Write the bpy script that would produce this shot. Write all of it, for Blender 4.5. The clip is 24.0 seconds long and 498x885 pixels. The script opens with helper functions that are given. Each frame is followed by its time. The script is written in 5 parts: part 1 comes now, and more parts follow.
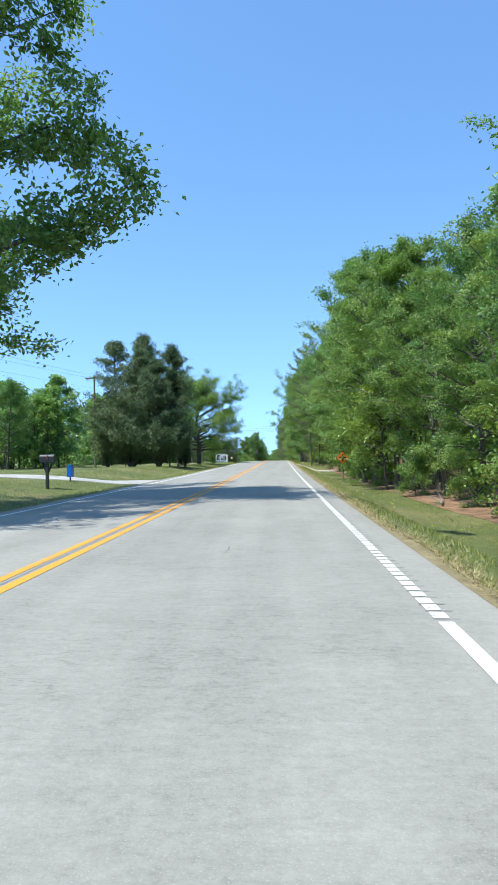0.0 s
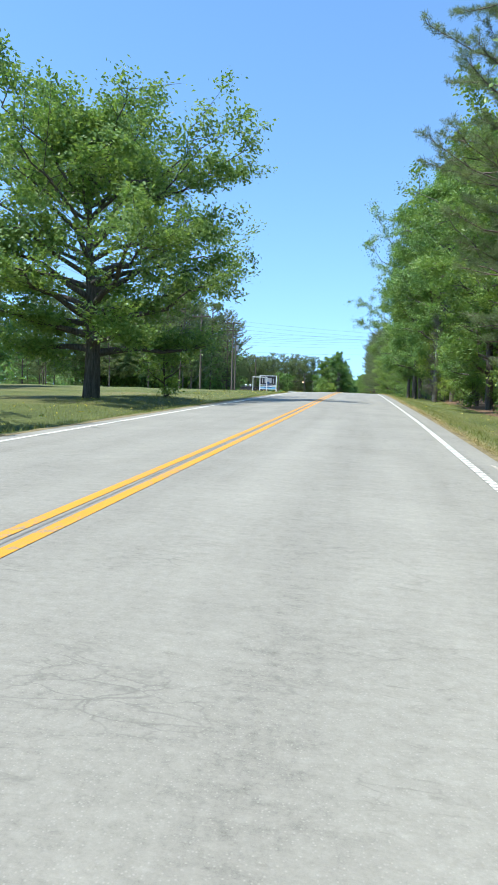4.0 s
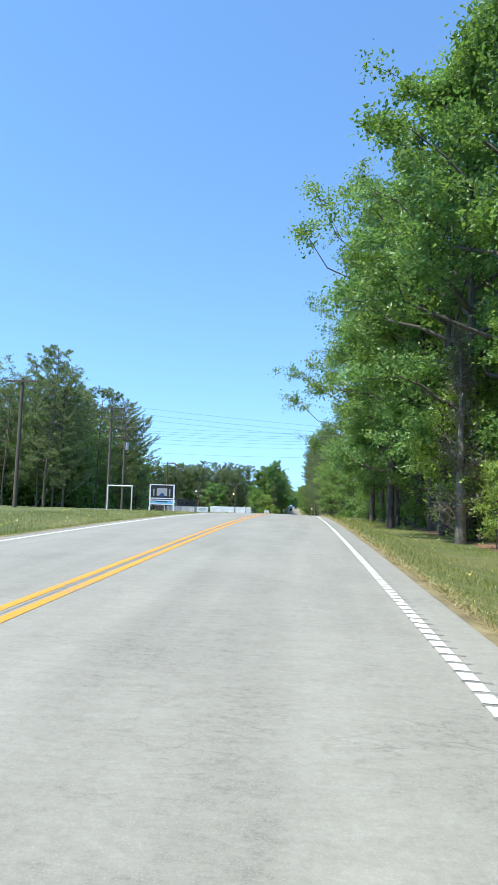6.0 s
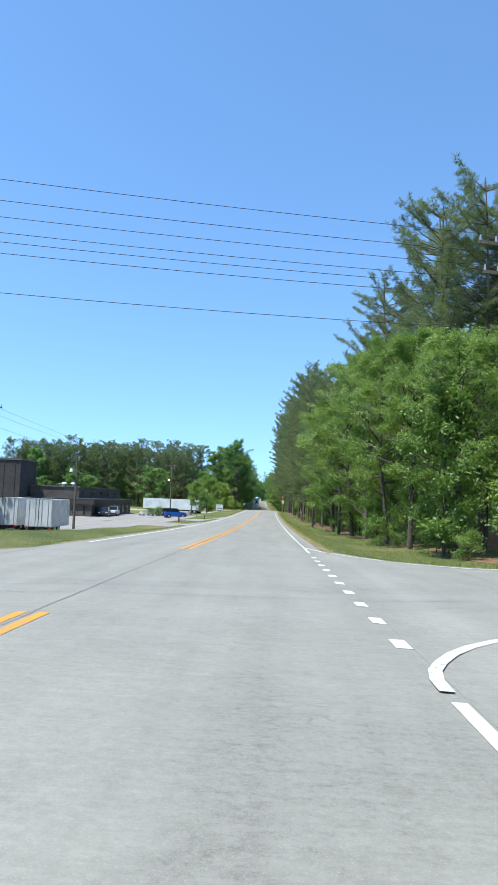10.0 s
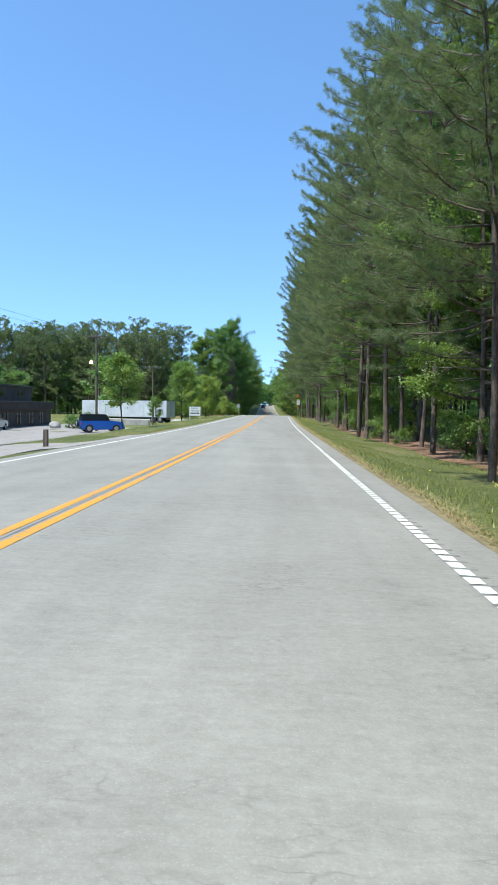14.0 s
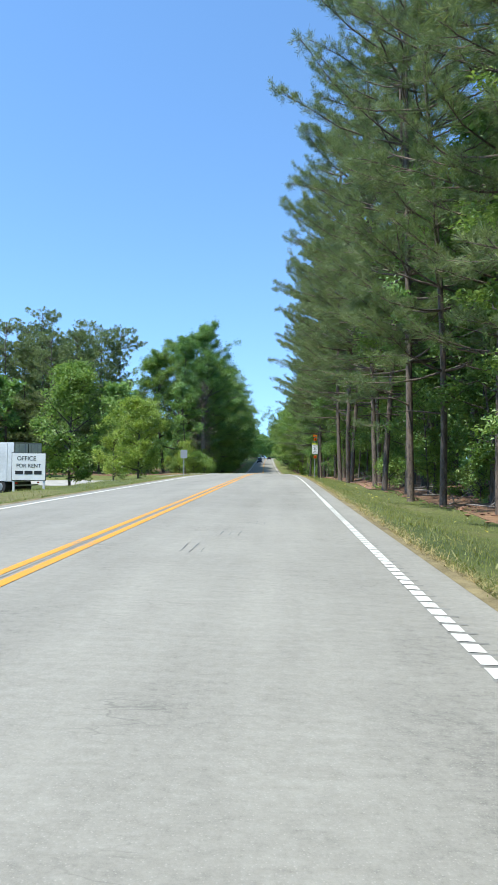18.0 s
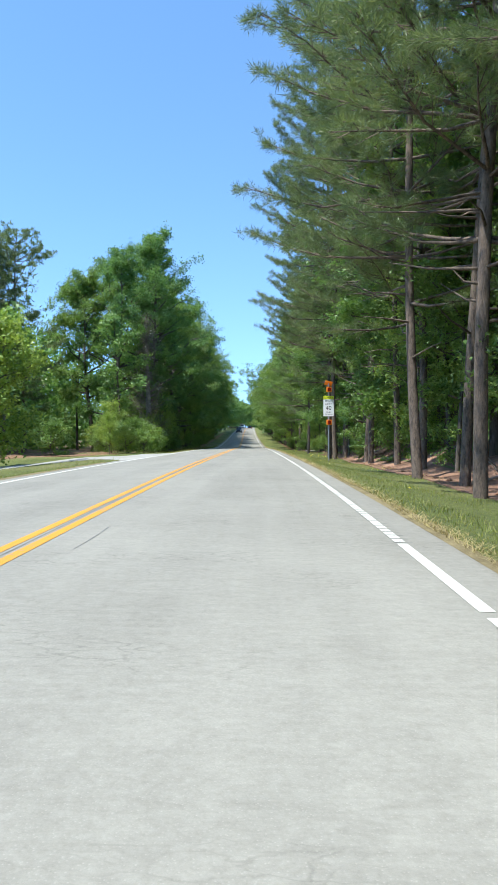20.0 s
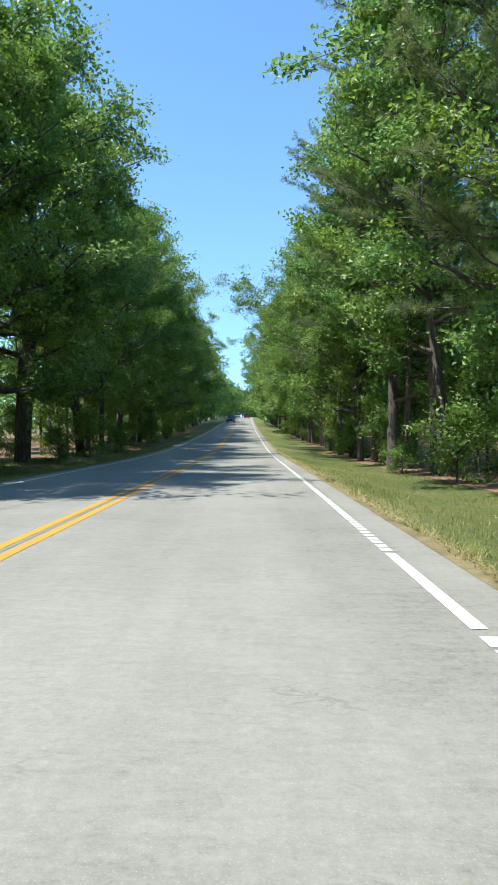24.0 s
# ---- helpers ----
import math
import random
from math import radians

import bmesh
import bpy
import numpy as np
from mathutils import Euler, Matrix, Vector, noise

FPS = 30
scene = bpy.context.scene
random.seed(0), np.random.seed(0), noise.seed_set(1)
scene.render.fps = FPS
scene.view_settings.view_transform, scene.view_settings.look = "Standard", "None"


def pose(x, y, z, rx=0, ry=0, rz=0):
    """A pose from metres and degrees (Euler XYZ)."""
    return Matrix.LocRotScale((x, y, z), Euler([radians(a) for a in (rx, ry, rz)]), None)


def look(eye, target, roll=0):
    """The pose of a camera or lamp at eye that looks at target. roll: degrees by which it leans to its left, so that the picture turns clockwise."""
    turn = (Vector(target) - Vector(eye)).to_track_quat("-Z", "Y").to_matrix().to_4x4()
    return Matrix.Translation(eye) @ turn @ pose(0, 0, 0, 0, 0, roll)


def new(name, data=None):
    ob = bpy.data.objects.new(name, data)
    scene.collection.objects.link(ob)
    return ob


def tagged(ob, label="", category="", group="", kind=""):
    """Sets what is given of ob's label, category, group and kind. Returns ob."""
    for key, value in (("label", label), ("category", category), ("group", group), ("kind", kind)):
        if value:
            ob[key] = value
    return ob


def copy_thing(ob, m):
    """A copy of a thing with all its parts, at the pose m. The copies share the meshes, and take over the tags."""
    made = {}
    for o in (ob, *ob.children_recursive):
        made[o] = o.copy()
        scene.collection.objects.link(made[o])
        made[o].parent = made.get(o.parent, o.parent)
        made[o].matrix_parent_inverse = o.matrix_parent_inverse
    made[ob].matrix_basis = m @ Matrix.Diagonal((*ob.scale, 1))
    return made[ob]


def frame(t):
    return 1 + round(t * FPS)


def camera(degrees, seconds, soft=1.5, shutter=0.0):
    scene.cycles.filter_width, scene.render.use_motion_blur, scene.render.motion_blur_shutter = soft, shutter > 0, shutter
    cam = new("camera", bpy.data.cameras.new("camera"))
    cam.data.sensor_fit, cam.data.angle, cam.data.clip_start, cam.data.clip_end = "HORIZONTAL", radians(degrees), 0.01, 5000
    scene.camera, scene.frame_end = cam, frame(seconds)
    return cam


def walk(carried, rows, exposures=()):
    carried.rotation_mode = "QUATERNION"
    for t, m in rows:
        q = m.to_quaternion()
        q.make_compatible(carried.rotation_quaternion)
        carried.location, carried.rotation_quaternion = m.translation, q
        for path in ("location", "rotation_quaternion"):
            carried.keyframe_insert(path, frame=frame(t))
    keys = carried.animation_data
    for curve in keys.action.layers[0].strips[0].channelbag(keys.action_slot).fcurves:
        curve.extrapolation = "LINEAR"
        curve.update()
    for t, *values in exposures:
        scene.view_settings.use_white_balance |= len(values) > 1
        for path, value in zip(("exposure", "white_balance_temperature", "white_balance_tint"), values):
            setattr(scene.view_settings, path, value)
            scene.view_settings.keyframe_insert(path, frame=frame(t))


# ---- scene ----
LENS = 40.86
# seconds, place, yaw to the left, pitch up, roll
PATH = [
    (0, 0.39, 11.48, 0.510, 2.28, 2.55, -1.31),
    (0.5, 0.52, 20.57, 0.729, 3.21, 4.03, -1.03),
    (1, 0.49, 29.67, 0.921, 3.34, 5.18, -1.16),
    (1.5, 0.51, 38.82, 1.110, 2.43, 5.71, -1.38),
    (3.5, 0.49, 74.34, 1.997, 1.66, -2.30, 1.86),
    (4, 0.59, 82.83, 2.258, 9.44, -4.07, 1.73),
    (4.5, 0.73, 91.32, 2.491, 3.21, 0.70, 1.61),
    (5, 0.90, 99.76, 2.720, 3.18, 3.33, 1.76),
    (5.5, 0.90, 108.11, 2.950, 4.73, 4.43, 2.00),
    (6, 0.98, 116.39, 3.181, 4.78, 5.58, 1.87),
    (6.5, 0.85, 124.59, 3.387, 4.14, 5.55, 1.74),
    (7, 0.87, 132.78, 3.565, 4.03, 6.05, 2.20),
    (7.5, 0.71, 140.95, 3.714, 3.65, 6.75, 2.55),
    (8, 0.79, 149.17, 3.813, 3.50, 6.64, 2.40),
    (8.5, 0.84, 157.48, 3.858, 3.38, 6.63, 2.42),
    (9, 0.71, 165.86, 3.850, 3.28, 6.64, 2.16),
    (9.5, 0.68, 174.11, 3.784, 3.42, 6.07, 2.25),
    (10, 0.66, 182.25, 3.671, 2.01, 4.96, 2.14),
    (10.5, 0.62, 190.30, 3.523, 1.53, 3.28, 2.11),
    (12.5, 0.60, 221.50, 2.897, -0.09, -0.31, 0.90),
    (13, 0.55, 229.15, 2.777, 0.04, -1.40, 0.79),
    (13.5, 0.49, 236.69, 2.648, 1.05, -1.52, 0.28),
    (14, 0.52, 244.00, 2.553, 2.51, -3.01, 0.82),
    (14.5, 0.50, 251.26, 2.487, 2.43, -2.81, 0.96),
    (15, 0.51, 258.51, 2.422, 3.00, -2.91, 0.95),
    (15.5, 0.53, 265.77, 2.361, 3.37, -2.53, 0.97),
    (16, 0.56, 273.09, 2.300, 3.22, -1.64, 1.13),
    (16.5, 0.55, 280.55, 2.272, 3.18, -1.11, 1.02),
    (17, 0.61, 288.16, 2.269, 3.19, -1.06, 1.17),
    (17.5, 0.64, 295.90, 2.265, 3.21, 1.68, 0.97),
    (19.5, 0.51, 327.35, 2.342, 0.61, -0.01, 0.23),
    (20, 0.53, 335.21, 2.369, 1.04, -0.95, -0.20),
    (20.5, 0.53, 343.11, 2.385, 0.74, -0.83, -0.07),
    (21, 0.40, 350.98, 2.361, 0.15, 0.01, -0.45),
    (21.5, -0.02, 358.71, 2.284, 1.04, 0.78, -0.78),
    (22, 0.25, 366.40, 2.181, 1.49, 0.75, -0.79),
    (22.5, 0.25, 373.99, 2.069, 1.00, 0.33, -0.98),
    (23, 0.19, 381.53, 1.959, 1.09, -1.08, -0.63),
    (23.5, 0.13, 389.05, 1.850, 1.12, -1.59, -0.66),
    (24, 0.11, 396.56, 1.735, 0.94, -1.65, -0.41),
]


def aim(x, y, z, yaw, pitch, roll):
    a, b = radians(yaw), radians(pitch)
    way = Vector((-math.sin(a) * math.cos(b), math.cos(a) * math.cos(b), math.sin(b)))
    return look((x, y, z), Vector((x, y, z)) + way, roll)


cam = camera(LENS, 24.0, 1.0)
walk(cam, [(t, aim(*row)) for t, *row in PATH], [(t, stops, 6080, 5) for t, stops in ((0, 0.8), (5, 0.87), (8, 0.76), (10, 0.7), (13, 0.64), (15, 0.7), (17, 0.74), (20, 0.89), (24, 0.97))])

# ---- sky and sun ----
SUN_WAY = Vector((0.36, 0.28, -0.89)).normalized()
world = bpy.data.worlds.new("world")
scene.world = world
world.use_nodes = True
sky = world.node_tree.nodes.new("ShaderNodeTexSky")
sky.sky_type = "NISHITA"
sky.sun_disc = False
sky.sun_elevation = math.asin(-SUN_WAY.z)
sky.sun_rotation = math.atan2(-SUN_WAY.x, -SUN_WAY.y)
sky.altitude = 1500
sky.air_density = 1.0
sky.dust_density = 0.05
sky.ozone_density = 0.9
back = world.node_tree.nodes["Background"]
back.inputs["Strength"].default_value = 0.195
deep = world.node_tree.nodes.new("ShaderNodeHueSaturation")
deep.inputs["Saturation"].default_value = 1.1
deep.inputs["Hue"].default_value = 0.498
# clear, dry air: the pale band at the skyline is thin
way = world.node_tree.nodes.new("ShaderNodeTexCoord")
lift = world.node_tree.nodes.new("ShaderNodeMapping")
lift.inputs["Location"].default_value = (0, 0, 0.16)
lift.inputs["Scale"].default_value = (1, 1, 0.87)
world.node_tree.links.new(way.outputs["Generated"], lift.inputs["Vector"])
world.node_tree.links.new(lift.outputs[0], sky.inputs["Vector"])
world.node_tree.links.new(sky.outputs[0], deep.inputs["Color"])
world.node_tree.links.new(deep.outputs[0], back.inputs["Color"])
sun_data = bpy.data.lights.new("sun", "SUN")
sun_data.energy = 4.2
sun_data.angle = radians(0.53)
sun_data.color = (1.0, 0.95, 0.87)
sun = new("sun", sun_data)
sun.matrix_world = look((0, 0, 60), Vector((0, 0, 60)) + SUN_WAY)

# ---- lie of the land: the road's height and its slow bends along y ----
ROAD_Z = [
    (-400, -4), (-150, -3.2), (-60, -1.85), (-24, -1.17), (12, -0.49), (36, 0.03), (60, 0.63), (84, 1.28),
    (108, 1.93), (132, 2.54), (144, 2.75), (156, 2.84), (168, 2.83), (180, 2.69), (192, 2.48), (204, 2.25),
    (216, 1.98), (228, 1.78), (252, 1.47), (288, 1.26), (336, 1.36), (348, 1.37), (360, 1.26), (372, 1.08),
    (384, 0.91), (396, 0.73), (408, 0.51), (420, 0.26), (432, 0.01), (444, -0.08), (468, 0.2), (480, 0.36),
    (510, 0.85), (544, 1.65), (600, 2.75), (666, 4), (730, 4.7), (800, 4.9), (900, 4), (1100, 3),
]
ROAD_X = [
    (-400, -0.9), (-60, -0.22), (-20, -0.01), (20, 0.26), (60, 0.52), (100, 0.81), (140, 0.73), (180, 0.6),
    (220, 0.61), (260, 0.56), (300, 0.51), (340, 0.59), (380, 0.27), (420, -0.26), (456, -0.95), (480, -1.45),
    (510, -2.1), (544, -2.8), (600, -3.7), (666, -4.6), (730, -4.2), (790, -1), (880, 9), (1100, 50),
]


def glide(table):
    """A smooth curve through the table's points, as a fine lookup."""
    xs, ys = np.array(table, float).T
    fine = np.arange(xs[0], xs[-1], 2.0)
    raw = np.interp(fine, xs, ys)
    bell = np.exp(-0.5 * (np.arange(-9, 10) / 3.2) ** 2)
    pad = np.r_[[raw[0]] * 9, raw, [raw[-1]] * 9]
    return fine, np.convolve(pad, bell / bell.sum(), "valid")


ZF, XF = glide(ROAD_Z), glide(ROAD_X)
YELLOW, EDGE_R, EDGE_L = -2.17, 1.206, -5.55
PAVED_R, PAVED_L = 1.74, -6.05
# the right-hand edge of the road strays a little along its length
WIDER = [(-400, 0), (60, 0), (100, 0.08), (125, 0.03), (270, 0.0), (300, -0.04), (345, 0.11), (1100, 0.11)]


def rz(y):
    return np.interp(y, *ZF)


def rx(y):
    return np.interp(y, *XF)


def wider(y):
    return np.interp(y, *np.array(WIDER, float).T)


def ease(v, a, b):
    u = np.clip((v - a) / (b - a), 0, 1)
    return u * u * (3 - 2 * u)


def land(x, y):
    """Height of the ground beside the road."""
    x, y = np.asarray(x, float), np.asarray(y, float)
    s = x - rx(y)
    z = rz(y) - 0.018 * np.minimum(np.abs(s - YELLOW), 6.0)
    mouth = ease(y, 181, 188) * (1 - ease(y, 199, 206))
    right = ease(s, 1.8, 4.6) * (1 - 0.92 * mouth)
    z = z - right * (0.42 + 0.55 * (1 - ease(y, 70, 120)) - 0.1 * ease(y, 330, 350))
    z = z + ease(s, 6.0, 11.0) * 0.25 + ease(s, 5.7, 8.2) * 0.85 * ease(y, 338, 362) * (1 - ease(y, 392, 412))
    left = ease(-s, 7.0, 20.0)
    z = z - left * 1.55 * ease(y, 205, 238) * (1 - ease(y, 362, 395))
    z = z + ease(-s, 6.3, 14.0) * 0.5 * (1 - ease(y, 60, 100))
    drive = np.maximum(ease(y, 37, 41) * (1 - ease(y, 47, 51)), ease(y, 172, 178) * (1 - ease(y, 199, 204)))
    drive = np.maximum(drive, ease(y, 360, 365) * (1 - ease(y, 381, 386)))
    z = z - 0.25 * ease(-s, 6.2, 8.0) * (1 - ease(-s, 8.0, 11.0)) * (1 - drive)
    rough = 0.05 * np.sin(x * 0.9 + 1.3 * np.sin(y * 0.23)) * np.sin(y * 0.61 + x * 0.2)
    z = z + rough * np.where(s > 0, ease(s, 2.2, 4), ease(-s, 6.6, 8.5))
    far = ease(np.abs(s), 60, 400)
    return z * (1 - far) + far * 1.0

# ---- materials ----
def shader(name, rough=0.7, metal=0.0):
    m = bpy.data.materials.new(name)
    m.use_nodes = True
    b = m.node_tree.nodes["Principled BSDF"]
    b.inputs["Roughness"].default_value = rough
    b.inputs["Metallic"].default_value = metal
    return m, m.node_tree.nodes, m.node_tree.links, b


def node(nodes, kind, **settings):
    n = nodes.new(kind)
    for key, value in settings.items():
        if key in n.inputs:
            n.inputs[key].default_value = value
    return n


def ramp(nodes, stops):
    r = nodes.new("ShaderNodeValToRGB")
    while len(r.color_ramp.elements) < len(stops):
        r.color_ramp.elements.new(0.5)
    for e, (at, col) in zip(r.color_ramp.elements, stops):
        e.position, e.color = at, (*col, 1)
    return r


def mottled(name, dark, light, scale=3.0, fine=40.0, rough=0.75, metal=0.0, bump=0.25, spread=0.18, stretch=(1, 1, 1)):
    """A surface with broad stains and fine grain between two colours."""
    m, nodes, links, b = shader(name, rough, metal)
    co = nodes.new("ShaderNodeTexCoord")
    mp = nodes.new("ShaderNodeMapping")
    mp.inputs["Scale"].default_value = stretch
    links.new(co.outputs["Object"], mp.inputs["Vector"])
    n1 = node(nodes, "ShaderNodeTexNoise", Scale=scale, Detail=6.0, Roughness=0.65)
    n2 = node(nodes, "ShaderNodeTexNoise", Scale=fine, Detail=4.0, Roughness=0.7)
    links.new(mp.outputs[0], n1.inputs["Vector"])
    links.new(mp.outputs[0], n2.inputs["Vector"])
    mx = nodes.new("ShaderNodeMath")
    mx.operation = "MULTIPLY_ADD"
    links.new(n2.outputs[0], mx.inputs[0])
    mx.inputs[1].default_value = 0.45
    links.new(n1.outputs[0], mx.inputs[2])
    r = ramp(nodes, [(0.72 - spread, dark), (0.72 + spread, light)])
    links.new(mx.outputs[0], r.inputs[0])
    links.new(r.outputs[0], b.inputs["Base Color"])
    bp = node(nodes, "ShaderNodeBump", Strength=bump, Distance=0.02)
    links.new(n2.outputs[0], bp.inputs["Height"])
    links.new(bp.outputs[0], b.inputs["Normal"])
    return m


def leafy(name, dark, mid, light, glow=0.45, gloss=0.5):
    """Leaves: colour differs leaf by leaf, spray by spray and tree by tree; some light passes through."""
    m, nodes, links, b = shader(name, 0.42)
    geo = nodes.new("ShaderNodeNewGeometry")
    info = nodes.new("ShaderNodeObjectInfo")
    co = nodes.new("ShaderNodeTexCoord")
    sprays = node(nodes, "ShaderNodeTexNoise", Scale=0.75, Detail=3.0, Roughness=0.6)
    links.new(co.outputs["Object"], sprays.inputs["Vector"])

    def blend(value, share, rest=None):
        n = nodes.new("ShaderNodeMath")
        n.operation = "MULTIPLY_ADD"
        links.new(value, n.inputs[0])
        n.inputs[1].default_value = share
        if rest is None:
            n.inputs[2].default_value = -0.28
        else:
            links.new(rest, n.inputs[2])
        return n.outputs[0]

    tone = blend(geo.outputs["Random Per Island"], 0.5, blend(info.outputs["Random"], 0.26, blend(sprays.outputs[0], 0.8)))
    r = ramp(nodes, [(0.02, dark), (0.45, mid), (0.9, light)])
    links.new(tone, r.inputs[0])
    links.new(r.outputs[0], b.inputs["Base Color"])
    b.inputs["Specular IOR Level"].default_value = gloss
    tr = nodes.new("ShaderNodeBsdfTranslucent")
    warm = nodes.new("ShaderNodeMix")
    warm.data_type, warm.blend_type = "RGBA", "MULTIPLY"
    warm.inputs[0].default_value = 1.0
    links.new(r.outputs[0], warm.inputs[6])
    warm.inputs[7].default_value = (1.15, 1.15, 0.65, 1)
    links.new(warm.outputs[2], tr.inputs["Color"])
    mix = node(nodes, "ShaderNodeMixShader", Fac=glow)
    links.new(b.outputs[0], mix.inputs[1])
    links.new(tr.outputs[0], mix.inputs[2])
    links.new(mix.outputs[0], nodes["Material Output"].inputs["Surface"])
    return m


def asphalt(name, lo, hi, speck):
    m, nodes, links, b = shader(name, 0.85)
    co = nodes.new("ShaderNodeTexCoord")
    long = nodes.new("ShaderNodeMapping")
    long.inputs["Scale"].default_value = (1.0, 0.06, 1.0)
    links.new(co.outputs["Object"], long.inputs["Vector"])
    lanes = node(nodes, "ShaderNodeTexNoise", Scale=1.3, Detail=5.0, Roughness=0.6)
    links.new(long.outputs[0], lanes.inputs["Vector"])
    blot = node(nodes, "ShaderNodeTexNoise", Scale=0.55, Detail=8.0, Roughness=0.7)
    links.new(co.outputs["Object"], blot.inputs["Vector"])
    grit = node(nodes, "ShaderNodeTexVoronoi", Scale=70.0)
    links.new(co.outputs["Object"], grit.inputs["Vector"])
    fine = node(nodes, "ShaderNodeTexNoise", Scale=22.0, Detail=10.0, Roughness=0.9)
    links.new(co.outputs["Object"], fine.inputs["Vector"])
    s1 = nodes.new("ShaderNodeMath")
    s1.operation = "MULTIPLY_ADD"
    links.new(lanes.outputs[0], s1.inputs[0])
    s1.inputs[1].default_value = 0.45
    soft = nodes.new("ShaderNodeMath")
    soft.operation = "MULTIPLY"
    soft.inputs[1].default_value = 0.4
    links.new(blot.outputs[0], soft.inputs[0])
    links.new(soft.outputs[0], s1.inputs[2])
    cross = nodes.new("ShaderNodeMapping")
    cross.inputs["Scale"].default_value = (1.2, 4.5, 1.0)
    links.new(co.outputs["Object"], cross.inputs["Vector"])
    ragged = node(nodes, "ShaderNodeTexNoise", Scale=3.0, Detail=9.0, Roughness=0.85)
    links.new(cross.outputs[0], ragged.inputs["Vector"])
    both = nodes.new("ShaderNodeMath")
    both.operation = "MULTIPLY_ADD"
    links.new(ragged.outputs[0], both.inputs[0])
    both.inputs[1].default_value = 0.55
    half = nodes.new("ShaderNodeMath")
    half.operation = "MULTIPLY"
    half.inputs[1].default_value = 0.9
    links.new(fine.outputs[0], half.inputs[0])
    links.new(half.outputs[0], both.inputs[2])
    s2 = nodes.new("ShaderNodeMath")
    links.new(s1.outputs[0], s2.inputs[0])
    links.new(both.outputs[0], s2.inputs[1])
    r = ramp(nodes, [(0.3, tuple(c * 0.6 for c in lo)), (0.35, lo), (0.46, hi)])
    third = nodes.new("ShaderNodeMath")
    third.operation = "MULTIPLY"
    third.inputs[1].default_value = 1 / 3
    links.new(s2.outputs[0], third.inputs[0])
    links.new(third.outputs[0], r.inputs[0])
    mixc = nodes.new("ShaderNodeMix")
    mixc.data_type = "RGBA"
    dots = ramp(nodes, [(0.0, (0.55, 0.55, 0.55)), (0.28, (0, 0, 0))])
    links.new(grit.outputs["Distance"], dots.inputs[0])
    links.new(dots.outputs[0], mixc.inputs[0])
    links.new(r.outputs[0], mixc.inputs[6])
    mixc.inputs[7].default_value = (*speck, 1)
    # crazing: short crooked cracks, mostly across the lane, that come and go
    squash = nodes.new("ShaderNodeMapping")
    squash.inputs["Scale"].default_value = (1.0, 2.6, 1.0)
    links.new(co.outputs["Object"], squash.inputs["Vector"])
    warp = node(nodes, "ShaderNodeTexNoise", Scale=3.0, Detail=4.0)
    links.new(squash.outputs[0], warp.inputs["Vector"])
    shift = nodes.new("ShaderNodeVectorMath")
    shift.operation = "MULTIPLY_ADD"
    links.new(warp.outputs["Color"], shift.inputs[0])
    shift.inputs[1].default_value = (0.5, 0.5, 0)
    links.new(squash.outputs[0], shift.inputs[2])
    cell = node(nodes, "ShaderNodeTexVoronoi", Scale=4.5)
    cell.feature = "DISTANCE_TO_EDGE"
    links.new(shift.outputs[0], cell.inputs["Vector"])
    thin = ramp(nodes, [(0.0, (0.5, 0.5, 0.5)), (0.06, (0, 0, 0))])
    links.new(cell.outputs["Distance"], thin.inputs[0])
    where = node(nodes, "ShaderNodeTexNoise", Scale=0.9, Detail=5.0, Roughness=0.7)
    links.new(co.outputs["Object"], where.inputs["Vector"])
    gate = ramp(nodes, [(0.52, (0, 0, 0)), (0.66, (1, 1, 1))])
    links.new(where.outputs[0], gate.inputs[0])
    amount = nodes.new("ShaderNodeMath")
    amount.operation = "MULTIPLY"
    links.new(thin.outputs[0], amount.inputs[0])
    links.new(gate.outputs[0], amount.inputs[1])
    crazed = nodes.new("ShaderNodeMix")
    crazed.data_type = "RGBA"
    links.new(amount.outputs[0], crazed.inputs[0])
    links.new(mixc.outputs[2], crazed.inputs[6])
    crazed.inputs[7].default_value = tuple(c * 0.45 for c in lo) + (1,)
    links.new(crazed.outputs[2], b.inputs["Base Color"])
    bp = node(nodes, "ShaderNodeBump", Strength=0.12, Distance=0.006)
    links.new(grit.outputs["Distance"], bp.inputs["Height"])
    links.new(bp.outputs[0], b.inputs["Normal"])
    return m


def worn_paint(name, paint, under, wear=0.5):
    """Road paint, chipped through to the surface below."""
    m, nodes, links, b = shader(name, 0.7)
    co = nodes.new("ShaderNodeTexCoord")
    n1 = node(nodes, "ShaderNodeTexNoise", Scale=16.0, Detail=8.0, Roughness=0.75)
    n2 = node(nodes, "ShaderNodeTexNoise", Scale=0.8, Detail=3.0)
    links.new(co.outputs["Object"], n1.inputs["Vector"])
    links.new(co.outputs["Object"], n2.inputs["Vector"])
    a = nodes.new("ShaderNodeMath")
    a.operation = "MULTIPLY_ADD"
    links.new(n2.outputs[0], a.inputs[0])
    a.inputs[1].default_value = 0.5
    links.new(n1.outputs[0], a.inputs[2])
    r = ramp(nodes, [(wear + 0.02, under), (wear + 0.1, paint), (0.95, tuple(min(1, c * 1.1) for c in paint))])
    links.new(a.outputs[0], r.inputs[0])
    links.new(r.outputs[0], b.inputs["Base Color"])
    return m


